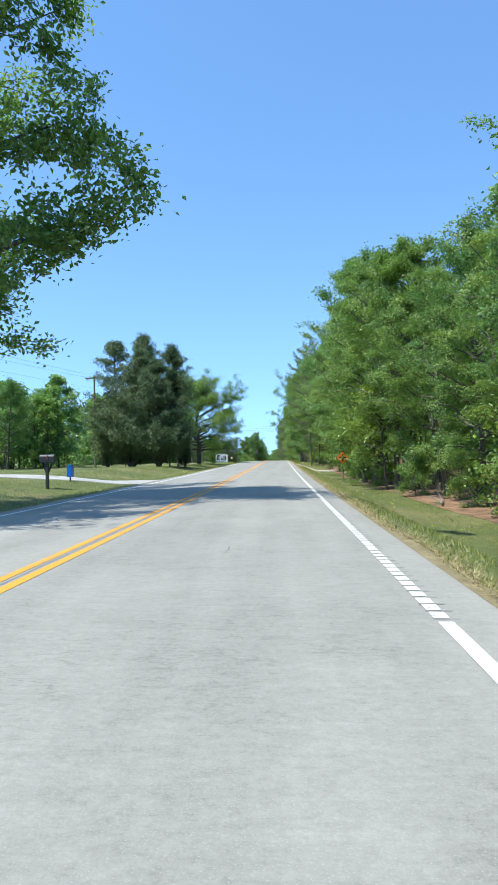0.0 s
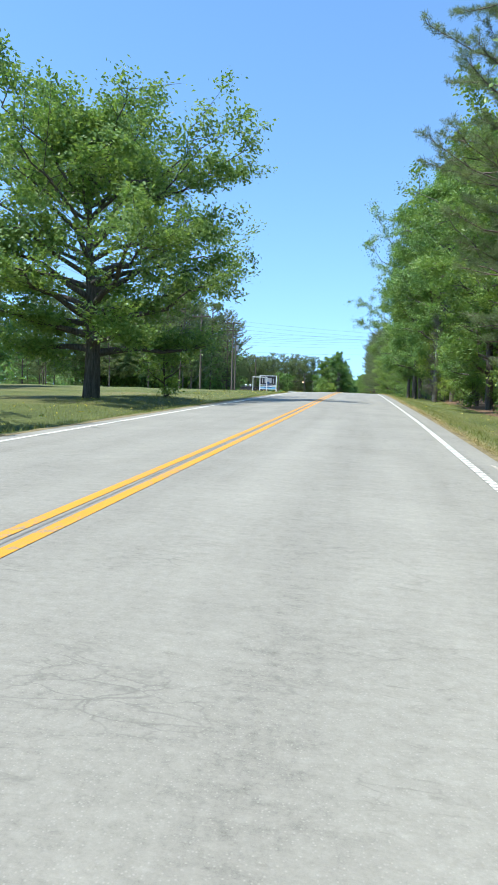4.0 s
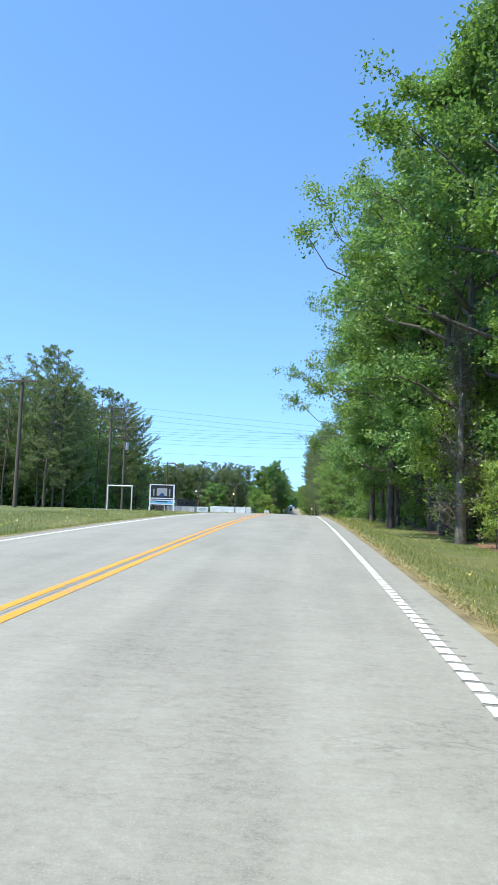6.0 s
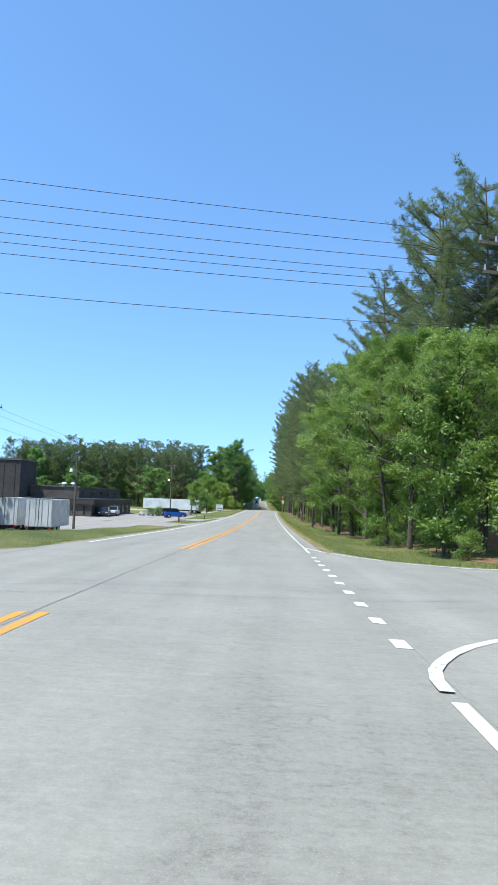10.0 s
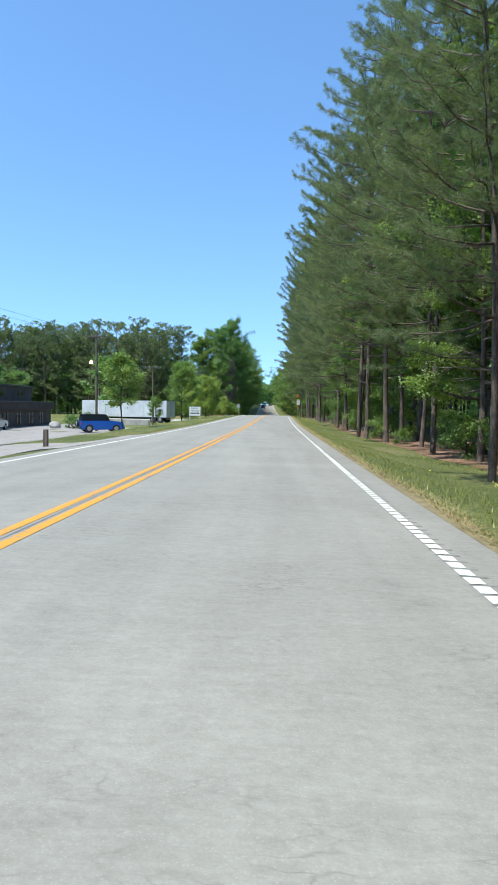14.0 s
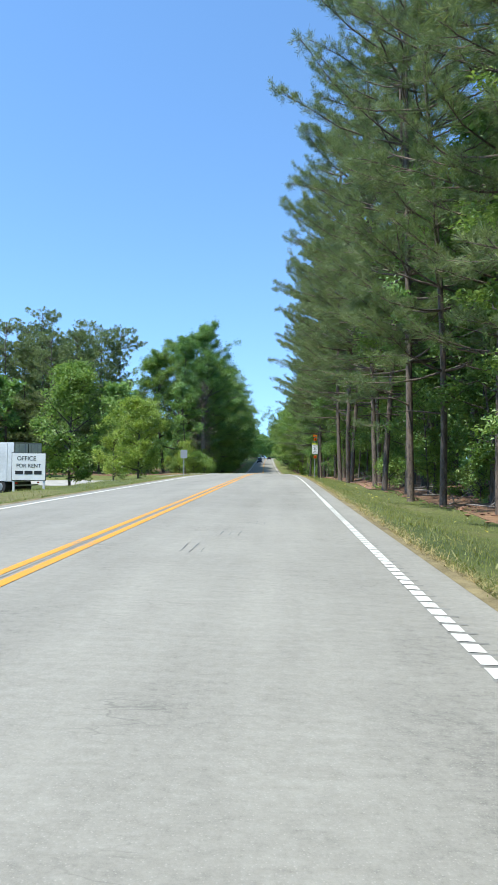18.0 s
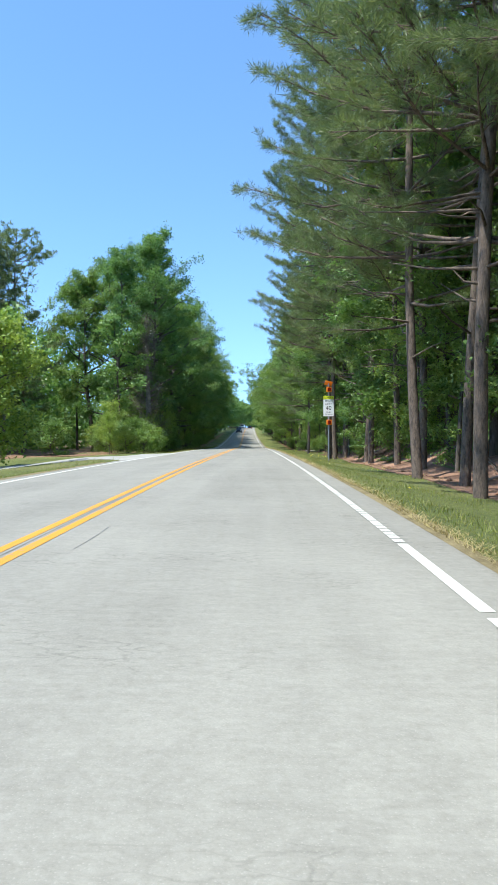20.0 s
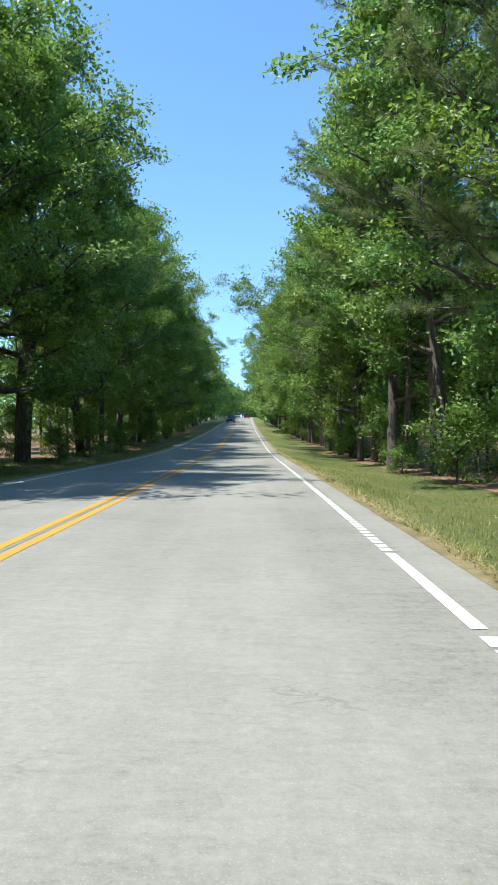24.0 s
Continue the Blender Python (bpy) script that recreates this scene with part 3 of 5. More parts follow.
def planted(name, meshes, label, category, group=""):
    """The first of a kind of tree, kept below its own place until it is set out."""
    ob = new(name)
    ob.empty_display_size = 0.3
    tagged(ob, label, category, group)
    for me, nm in zip(meshes, ("trunk", "crown")):
        child(new(nm, me), ob)
    return ob


def set_out(first, spots, rng, sink=0.1):
    """Set out copies of a tree at (x, y, scale) spots; the first one takes the first spot."""
    for i, (x, y, s) in enumerate(spots):
        z = float(land(x, y)) - sink
        m = pose(x, y, z, rng.uniform(-2, 2), rng.uniform(-2, 2), rng.uniform(0, 360)) @ Matrix.Diagonal((s * rng.uniform(0.9, 1.12), s * rng.uniform(0.9, 1.12), s, 1))
        if i == 0:
            first.matrix_world = m
        else:
            twin = copy_thing(first, Matrix())
            twin.matrix_basis = m


def joined(kinds, spots, rng, name, label, category):
    """Trees too many and too deep in the woods to tell apart: their stems and leaves as two meshes."""
    for k, (what, says) in enumerate((("stems", "dark stems"), ("foliage", "green foliage"))):
        vs, fs, n, mat = [], [], 0, None
        turner = random.Random(rng)
        for i, (x, y, s) in enumerate(spots):
            me = kinds[i % len(kinds)][k]
            co = np.empty(len(me.vertices) * 3, np.float32)
            me.vertices.foreach_get("co", co)
            co = co.reshape(-1, 3) * s
            ix = np.empty(len(me.loops), np.int32)
            me.loops.foreach_get("vertex_index", ix)
            a = turner.uniform(0, 6.28)
            c, q = math.cos(a), math.sin(a)
            vs.append(np.stack([co[:, 0] * c - co[:, 1] * q + x, co[:, 0] * q + co[:, 1] * c + y, co[:, 2] + float(land(x, y)) - 0.1], -1))
            fs.append(ix.reshape(-1, len(me.polygons[0].vertices)) + n)
            n += len(co)
            mat = me.materials[0]
        tagged(new(name + "_" + what, mesh_np(name + "_" + what, np.concatenate(vs), np.concatenate(fs), mat, k == 0)), says + " " + label, category, kind="stuff")

# ---- ground, road and paint ----
def sheet(name, xs, ys, height, mat):
    """A sheet over the lines xs (measured from the road's bend) and ys."""
    X, Y = np.meshgrid(xs, ys)
    X = X + rx(Y)
    Z = height(X, Y)
    n, m = X.shape
    idx = np.arange(n * m).reshape(n, m)
    f = np.stack([idx[:-1, :-1], idx[:-1, 1:], idx[1:, 1:], idx[1:, :-1]], -1).reshape(-1, 4)
    return new(name, mesh_np(name, np.stack([X, Y, Z], -1).reshape(-1, 3), f, mat, True))


near_x = np.arange(-40, 30.1, 1.0)
wide = np.array([45, 60, 80, 110, 150, 220, 320, 500, 900, 1600, 3000.0])
GX = np.r_[-wide[::-1], near_x[near_x < -6.3], PAVED_L - 0.1, PAVED_L + 0.35, PAVED_R - 0.35, PAVED_R + 0.1, near_x[near_x > 2.2], 34, wide]
GY = np.r_[-3000, -1500, -700, np.arange(-300, -60, 20.0), np.arange(-60, 720, 2.0), np.arange(720, 1100, 20.0), 1300, 1700, 2400, 3500, 4500]


def ground_z(X, Y):
    s = X - rx(Y)
    bed = (s > PAVED_L) & (s < PAVED_R)
    return np.where(bed, rz(Y) - 0.25, land(X, Y)) - 1.5 * ease(np.abs(Y), 1200, 4000)


ground = tagged(sheet("ground", GX, GY, ground_z, TURF), "rough green and straw-coloured grass ground beside the road", "grass", kind="structure")

RX = np.array([PAVED_L, EDGE_L, -3.9, YELLOW, -0.5, EDGE_R, PAVED_R])
RY = np.r_[np.arange(-300, 1090, 2.0)]


def road_z(X, Y):
    s = X - rx(Y)
    return rz(Y) - 0.018 * np.abs(s - YELLOW)


def road_mesh():
    X, Y = np.meshgrid(RX, RY)
    rng = np.random.default_rng(3)
    ragged = np.clip(rng.normal(0, 0.035, len(RY)) + 0.05 * np.sin(RY * 0.31), -0.05, 0.09)
    X[:, 0] -= ragged
    X[:, -1] += ragged[::-1]
    X[:, -2:] += wider(RY)[:, None]
    Z = road_z(X + rx(Y), Y)
    X = X + rx(Y)
    low = Z[:, [0, -1]] - 0.3
    X = np.c_[X[:, :1], X, X[:, -1:]]
    Y = np.c_[Y[:, :1], Y, Y[:, -1:]]
    Z = np.c_[low[:, :1], Z, low[:, 1:]]
    n, m = X.shape
    idx = np.arange(n * m).reshape(n, m)
    f = np.stack([idx[:-1, :-1], idx[:-1, 1:], idx[1:, 1:], idx[1:, :-1]], -1).reshape(-1, 4)
    return mesh_np("road", np.stack([X, Y, Z], -1).reshape(-1, 3), f, ASPHALT)


road = tagged(new("road", road_mesh()), "sun-bleached grey asphalt two-lane country road", "road", kind="structure")


def strip(pieces, lift):
    """Flat pieces on the road, each (x0, x1, y0, y1), bending with it."""
    v, f = [], []
    for x0, x1, y0, y1 in pieces:
        ys = np.linspace(y0, y1, max(2, int((y1 - y0) / 2) + 2))
        for a, b in zip(ys[:-1], ys[1:]):
            k = len(v)
            for s, y in ((x0, a), (x1, a), (x1, b), (x0, b)):
                x = s + float(rx(y)) + (float(wider(y)) if s > 0.9 else 0.0)
                v.append((x, y, float(road_z(x, y)) + lift))
            f.append((k, k + 1, k + 2, k + 3))
    return v, f


def stripes(name, pieces, mat, label, lift=0.004):
    v, f = strip(pieces, lift)
    return tagged(new(name, mesh_np(name, v, f, mat)), label, "road marking", kind="structure")


GAP = (188.7, 200.2)
double = []
for s in (-0.155, 0.055):
    double += [(YELLOW + s, YELLOW + s + 0.105, -100, GAP[0]), (YELLOW + s, YELLOW + s + 0.105, GAP[1], 1000)]
stripes("centre_line", double, YELLOW_PAINT, "worn double yellow centre line")
stripes("centre_seam", [(YELLOW - 0.008, YELLOW + 0.012, -100, GAP[0]), (YELLOW - 0.008, YELLOW + 0.012, GAP[1], 600)], TAR, "dark seam between the yellow lines", 0.0025)

# the edge line: solid for a short stretch, then cut into bars by a run of grooves
bars, grooves = [], []
PITCH = 0.225
for k in range(-2, 31):
    mid = 14.0 + 20.36 * k
    if not 172 < mid < 203:
        bars.append((EDGE_R - 0.05, EDGE_R + 0.05, mid - 0.6, mid + 1.8))
    for i in range(79):
        y = mid + 1.85 + PITCH * i
        if not 172.4 < y < 201.5:
            bars.append((EDGE_R - 0.052, EDGE_R + 0.052, y + 0.052, y + PITCH))
            grooves.append((EDGE_R - 0.065, EDGE_R + 0.12, y + 0.004, y + 0.046))
bars.append((EDGE_R - 0.05, EDGE_R + 0.05, 172.4, 186.4))
stripes("edge_line", bars, WHITE_PAINT, "white edge line broken by rumble grooves")
stripes("rumble_strip", grooves, GROOVE, "row of short dark grooves cut beside the white edge line", 0.002)
stripes("far_edge_line", [(EDGE_L - 0.06, EDGE_L + 0.06, -60, 176), (EDGE_L - 0.06, EDGE_L + 0.06, 203, 640)], WHITE_PAINT, "white edge line on the far side of the road")
stripes("dotted_line", [(EDGE_R - 0.07, EDGE_R + 0.07, 188.0 + 1.27 * i, 188.4 + 1.27 * i) for i in range(10)], WHITE_PAINT, "short white dots across the mouth of the side road")


def patches():
    """Long cracks, sealed seams, skid marks and stains on the carriageway."""
    rng = random.Random(11)
    v, f = [], []

    def ribbon(x, y, length, width, drift):
        n = max(3, int(length / 0.35))
        px, half = x, width / 2
        for i in range(n + 1):
            yy = y + length * i / n
            px = x + (px - x) * 0.9 + rng.uniform(-drift, drift)
            w = half * rng.uniform(0.5, 1.4)
            for s in (px - w, px + w):
                q = s + float(rx(yy))
                v.append((q, yy, float(road_z(q, yy)) + 0.0025))
            if i:
                k = len(v) - 4
                f.append((k, k + 1, k + 3, k + 2))

    for x, y, ln in ((-1.45, 105.3, 5), (-1.5, 356.5, 7)):
        for k in range(3):
            ribbon(x + 0.02 * k, y + ln * (k + 0.1) / 3, ln * 0.28, 0.017, 0.012)
    ribbon(-1.65, 341, 1.3, 0.014, 0.02)
    ribbon(YELLOW, GAP[0], GAP[1] - GAP[0], 0.02, 0.012)
    for i in range(16):
        ribbon(rng.uniform(-4.8, 1.0), rng.uniform(5, 470), rng.uniform(0.3, 0.8), 0.016, 0.03)
    for y in (157, 168, 301, 311):
        for k in range(3):
            for s in (0, 0.12, 0.24):
                ribbon(-1.0 + s + 0.3 * k, y + 1.7 * k, rng.uniform(0.3, 0.8), 0.014, 0.01)
    return v, f


v, f = patches()
tagged(new("road_crack", mesh_np("road_crack", v, f, TAR)), "dark cracks and scuff marks in the asphalt", "crack", kind="stuff")


def apron(name, poly, mat, label, category="driveway", lift=0.03):
    """A paved patch that lies on the land; poly: corners x, y."""
    xs, ys = [p[0] for p in poly], [p[1] for p in poly]
    step = 1.0 if (max(xs) - min(xs)) * (max(ys) - min(ys)) < 900 else 3.0
    bm = bmesh.new()
    bm.faces.new([bm.verts.new((a, b, 0)) for a, b in poly])
    for axis, lo, hi in (((1, 0, 0), min(xs), max(xs)), ((0, 1, 0), min(ys), max(ys))):
        q = math.floor(lo) + 1
        while q < hi:
            spot = (q, 0, 0) if axis[0] else (0, q, 0)
            bmesh.ops.bisect_plane(bm, geom=bm.verts[:] + bm.edges[:] + bm.faces[:], plane_co=spot, plane_no=axis)
            q += step
    for vert in bm.verts:
        s = vert.co.x - float(rx(vert.co.y))
        out = max(s - PAVED_R, PAVED_L - s)
        side = float(land(vert.co.x, vert.co.y)) + 0.008 + (lift - 0.008) * float(ease(out, 0, 1.5))
        vert.co.z = side if out > 0 else float(road_z(vert.co.x, vert.co.y)) + 0.003
    rim = [ed for ed in bm.edges if len(ed.link_faces) == 1]
    down = bmesh.ops.extrude_edge_only(bm, edges=rim)
    for vert in down["geom"]:
        if isinstance(vert, bmesh.types.BMVert):
            vert.co.z -= 0.12
    bm.normal_update()
    if sum(fc.normal.z for fc in bm.faces) < 0:
        bmesh.ops.reverse_faces(bm, faces=bm.faces)
    ob = part(name, bm, mat)
    return tagged(ob, label, category, kind="structure")




def verge_edges():
    """Ragged strips of dry soil and straw where the asphalt ends."""
    v, f = [], []
    rng = np.random.default_rng(14)
    for side, stretches in ((1, ((-20, 185), (204, 620))), (-1, ((-20, 45), (55, 175), (201, 231), (275, 362), (384, 620)))):
        for y0, y1 in stretches:
            ys = np.arange(y0, y1, 0.5)
            wide = np.clip(0.08 + 0.05 * np.sin(ys * 0.13) + rng.normal(0, 0.06, len(ys)), 0.03, 0.14)
            for i, (y, w) in enumerate(zip(ys, wide)):
                for off in (-0.09, w):
                    s = PAVED_R + off + float(wider(y)) if side > 0 else PAVED_L - off
                    x = s + float(rx(y))
                    v.append((x, y, (float(road_z(x, y)) + 0.003 if off < 0 else float(land(x, y)) + 0.012)))
                if i:
                    k = len(v) - 4
                    f.append((k, k + 1, k + 3, k + 2) if side > 0 else (k + 1, k, k + 2, k + 3))
    return mesh_np("verge_edge", v, f, VERGE)


tagged(new("verge_edge", verge_edges()), "ragged strip of dry soil and straw along the asphalt", "soil", kind="structure")
apron("driveway", [(-5.7, 41.2), (-8.5, 42.4), (-60, 44), (-60, 47), (-8.5, 45.2), (-5.7, 46.4)], CONCRETE, "pale concrete driveway across the verge")
apron("driveway", [(2.3, 84.5), (4.5, 86), (14, 86.5), (14, 90), (4.5, 89.5), (2.3, 92)], GRAVEL, "short gravel driveway into the woods")
apron("side_road", [(1.9, 185.6), (2.45, 187.0), (3.2, 188.1), (5.2, 189.0), (60, 192), (60, 199.5), (7, 198.0), (3.8, 199.6), (2.5, 203), (1.9, 204)], ASPHALT, "side road of grey asphalt joining at the crossing", "road", 0.045)
apron("side_road", [(-5.2, 176), (-6.8, 180.2), (-9.5, 182), (-70, 176), (-70, 184), (-12, 189), (-7.4, 192.4), (-5.2, 200)], ASPHALT, "side road of grey asphalt joining at the crossing", "road", 0.045)
apron("parking_lot", [(-12, 246), (-11.5, 285), (-13, 318), (-20, 330), (-30, 341), (-70, 341), (-70, 236), (-24, 236)], LOT, "worn tan-grey parking lot", "parking lot")
apron("lot_entrance", [(-5.5, 262.5), (-12.2, 258), (-12.2, 266), (-5.5, 274)], LOT, "driveway apron into the parking lot", "driveway", 0.036)
apron("lot_entrance", [(-5.3, 232), (-12, 243), (-13, 252), (-11.6, 252), (-5.3, 244)], LOT, "driveway apron into the parking lot", "driveway", 0.036)
apron("driveway", [(-5.2, 364), (-8, 368), (-40, 372), (-40, 377), (-8, 376), (-5.4, 382)], CONCRETE, "pale driveway beside the left woods")


def curb_line(pts, width, mat, label):
    """A painted line that curves round a corner."""
    v, f = [], []
    P = [Vector((a, b, 0)) for a, b in pts]
    for i, p in enumerate(P):
        d = (P[min(i + 1, len(P) - 1)] - P[max(i - 1, 0)]).normalized()
        n = Vector((-d.y, d.x, 0)) * width / 2
        for q in (p + n, p - n):
            s = q.x - float(rx(q.y))
            z = float(land(q.x, q.y)) + 0.016 + 0.037 * float(ease(s - PAVED_R, 0, 1.5)) if s > PAVED_R else float(road_z(q.x, q.y)) + 0.016
            v.append((q.x, q.y, z))
        if i:
            k = len(v) - 4
            f.append((k, k + 1, k + 3, k + 2))
    return tagged(new("corner_line", mesh_np("corner_line", v, f, mat)), label, "road marking", kind="structure")


curb_line([(1.81, 186.6), (1.82, 186.9), (1.88, 187.2), (2.0, 187.5), (2.18, 187.85), (2.42, 188.2), (2.75, 188.55), (3.2, 188.85), (3.9, 189.2), (5.0, 189.5), (9, 190.0)], 0.1, WHITE_PAINT, "white line curving round the corner into the side road")
curb_line([(14, 198.2), (9, 197.9), (5.5, 198.3), (4.2, 199.1), (3.0, 200.6), (2.3, 202.4), (1.85, 204.5)], 0.1, WHITE_PAINT, "white line curving round the corner into the side road")
apron("woodland_floor", [(7.2, -20), (6.4, 60), (7.2, 180), (26, 183), (30, -20)], PINE_STRAW, "brown leaf litter under the trees", "leaf litter", 0.02)
apron("woodland_floor", [(8.5, 203), (6.4, 250), (5.6, 300), (6.6, 340), (7.2, 342), (30, 342), (30, 203)], PINE_STRAW, "brown pine straw under the pines", "pine straw", 0.02)
apron("clay_bank", [(5.5, 340), (5.4, 372), (6.2, 398), (12, 398), (14, 340)], CLAY, "bare red clay bank with roots and pine straw", "bank", 0.035)
apron("woodland_floor", [(6.6, 398), (5.2, 430), (3, 560), (26, 560), (26, 398)], PINE_STRAW, "brown leaf litter under the trees", "leaf litter", 0.02)
apron("woodland_floor", [(-9.8, 384), (-9.4, 440), (-12, 560), (-40, 560), (-40, 384)], PINE_STRAW, "brown leaf litter under the trees", "leaf litter", 0.02)

# ---- trees: one of each kind is grown, then set out ----
spread_rng = random.Random(21)
R = spread_rng.uniform


def band(y0, y1, step, x0, x1, s0, s1):
    """Spots along a stretch, jittered; x is measured from the road's bend."""
    out, y = [], y0
    while y < y1:
        out.append((R(x0, x1) + float(rx(y)), y + R(-0.3, 0.3) * step, R(s0, s1)))
        y += step * R(0.75, 1.25)
    return out


def split(spots, n):
    """Deal spots out to n kinds."""
    dealt = [[] for _ in range(n)]
    for s in spots:
        dealt[spread_rng.randrange(n)].append(s)
    return dealt


WOODS_A = [
    planted("tree", broadleaf("maple", 101, 15.0, 4.6, 0.10, 30000, 0.108, LEAF_FRESH, BARK, 30, spread=0.27, twigs=5), "tall fresh-green broadleaf tree at the edge of the woods", "tree", "woodland edge"),
    planted("tree", broadleaf("sweetgum", 102, 16.5, 4.2, 0.14, 30000, 0.108, LEAF_DEEP, BARK, 32, spread=0.27, twigs=5), "tall deep-green broadleaf tree at the edge of the woods", "tree", "woodland edge"),
    planted("tree", broadleaf("poplar", 103, 14.0, 5.0, 0.16, 30000, 0.108, LEAF_OAK, BARK, 28, 0.05, spread=0.27, twigs=5), "leaning green broadleaf tree at the edge of the woods", "tree", "woodland edge"),
    planted("tree", broadleaf("gum", 104, 15.5, 4.8, 0.24, 30000, 0.108, LEAF_FRESH, BARK, 28, 0.03, spread=0.27, twigs=5), "tall green bare-trunked tree at the edge of the woods", "tree", "woodland edge"),
]
ARCHES = [
    planted("tree", broadleaf("arching", 105, 16.0, 8.4, 0.3, 38000, 0.11, LEAF_OAK, BARK, 32, 0.02, 0.24, 5, 0.32, droop=0.1), "tall broadleaf tree arching over the road", "tree", "arching trees"),
    planted("tree", broadleaf("arching", 106, 15.0, 8.0, 0.26, 38000, 0.11, LEAF_FRESH, BARK, 30, 0.03, 0.22, 5, 0.32, droop=0.12), "leafy green tree arching over the road", "tree", "arching trees"),
]
THIN = [
    broadleaf("wood_tree", 111, 15.0, 3.4, 0.30, 2900, 0.28, LEAF_DEEP, BARK, 13, 0.02, 0.12, 3, sides=3, far=True),
    broadleaf("wood_tree", 112, 13.0, 3.0, 0.25, 2900, 0.28, LEAF_DEEP, BARK, 12, 0.03, 0.1, 3, sides=3, far=True),
]
MIDSTORY = [
    planted("tree", broadleaf("midstory", 113, 10.0, 2.6, 0.22, 11000, 0.1, LEAF_FRESH, BARK, 20, 0.04, 0.07, 3, 0.3, sides=3), "slender light-green tree under the pines", "tree", "midstory"),
    planted("tree", broadleaf("midstory", 114, 8.0, 2.3, 0.2, 11000, 0.1, LEAF_OAK, BARK, 18, 0.05, 0.06, 3, 0.3, sides=3), "slender green tree under the pines", "tree", "midstory"),
]
PINES = [
    planted("pine_tree", pine("pine", 121, 20.0, 6.6, 0.22, 2200, 50, 0.2, NEEDLE, PINE_BARK, 0.015, 0.125, 17, 12, 0.0095, 4, 0.5), "tall loblolly pine with a bare lower trunk", "pine", "pine woods"),
    planted("pine_tree", pine("pine", 122, 21.0, 6.2, 0.26, 2200, 50, 0.2, NEEDLE, PINE_BARK, 0.015, 0.125, 17, 12, 0.0095, 4, 0.5), "tall loblolly pine with a bare lower trunk", "pine", "pine woods"),
    planted("pine_tree", pine("pine", 123, 18.5, 7.0, 0.15, 2200, 50, 0.2, NEEDLE, PINE_BARK, 0.015, 0.125, 17, 12, 0.0095, 4, 0.5), "pine with low spreading limbs over the verge", "pine", "pine woods"),
]
FAR_PINES = [
    planted("pine_tree", pine("far_pine", 131, 20.0, 5.6, 0.2, 600, 26, 0.34, NEEDLE, PINE_BARK, 0.01, 0.15, 12, 3, 0.05, 3, 0.75), "tall pine in a dark stand", "pine", "pine stand"),
    planted("pine_tree", pine("far_pine", 132, 18.5, 5.8, 0.14, 600, 26, 0.34, NEEDLE, PINE_BARK, 0.01, 0.15, 12, 3, 0.05, 3, 0.75), "tall pine in a dark stand", "pine", "pine stand"),
]
FAR_PAIRS = [
    broadleaf("far_tree", 141, 14.0, 5.0, 0.1, 3400, 0.45, LEAF_DEEP, BARK, 16, 0.02, 0.17, 3, 0.55, sides=3, far=True),
    broadleaf("far_tree", 142, 15.0, 4.6, 0.1, 3400, 0.45, LEAF_DEEP, BARK, 16, 0.02, 0.17, 3, 0.55, sides=3, far=True),
]
FAR_TREES = [planted("tree", FAR_PAIRS[0], "distant dark green broadleaf tree", "tree", "distant trees"), planted("tree", FAR_PAIRS[1], "distant green broadleaf tree", "tree", "distant trees")]
SAPLINGS = [
    planted("sapling", broadleaf("sapling", 151, 4.2, 1.5, 0.08, 4500, 0.088, LEAF_YELLOW, BARK, 11, 0.03, 0.035, 2, 0.28, sides=3), "yellow-green sapling at the edge of the woods", "sapling", "undergrowth"),
    planted("sapling", broadleaf("sapling", 152, 3.2, 1.4, 0.05, 4500, 0.088, LEAF_FRESH, BARK, 11, 0.03, 0.03, 2, 0.26, sides=3), "bright green sapling at the edge of the woods", "sapling", "undergrowth"),
]
BUSHES = [
    planted("bush", broadleaf("bush", 161, 1.5, 1.1, 0.02, 2400, 0.085, LEAF_FRESH, BARK, 9, 0.03, 0.025, 2, 0.22, sides=3), "low leafy bush under the trees", "bush", "undergrowth"),
]
trees_rng = random.Random(77)

# right-hand woods up to the crossing
edge = band(27, 46, 4.6, 7.6, 8.8, 0.6, 0.72) + band(46, 76, 4.4, 6.8, 8.4, 0.76, 0.89) + band(76, 102, 4.4, 6.8, 8.4, 0.95, 1.08) + band(113, 122, 4.4, 6.8, 8.4, 0.95, 1.1) + band(122, 140, 4.2, 6.8, 8.2, 0.62, 0.74) + band(140, 158, 3.8, 6.4, 7.6, 1.1, 1.25) + band(158, 176, 4.2, 6.6, 8.2, 0.98, 1.12)
edge += [(6.4, 156.5, 1.2), (6.9, 160.5, 1.15), (7.3, 177.5, 0.85), (8.0, 151, 0.95), (11.5, 14, 0.6), (12, 6, 0.7), (9, -4, 0.9)]
corner = band(264, 388, 8.0, 7.3, 8.9, 0.78, 1.02) + [(8.6, 211, 0.62), (10.6, 214, 0.66), (13.6, 217, 0.66), (7.9, 217, 0.72), (7.6, 223, 0.8), (9.8, 227, 0.85), (7.4, 230, 0.9), (16.5, 214, 0.7), (20, 214, 0.75), (7.2, 236, 0.92), (6.6, 240, 0.82), (6.4, 244.5, 0.78), (6.9, 249, 0.8), (7.0, 376, 0.72), (7.2, 383, 0.8), (6.9, 390, 0.86), (16.5, 214, 0.9), (20, 214, 0.95)]
last = band(388, 412, 5.0, 6.8, 8.6, 0.95, 1.1) + band(412, 500, 5.5, 5.8, 7.0, 1.0, 1.18)
left = band(416, 500, 6.0, -11.4, -10.2, 1.28, 1.42) + [(-11.2, 407, 1.4), (-10.9, 412, 1.42), (-14.5, 404, 1.25), (-17.5, 406, 1.2), (-15.5, 411, 1.35)]
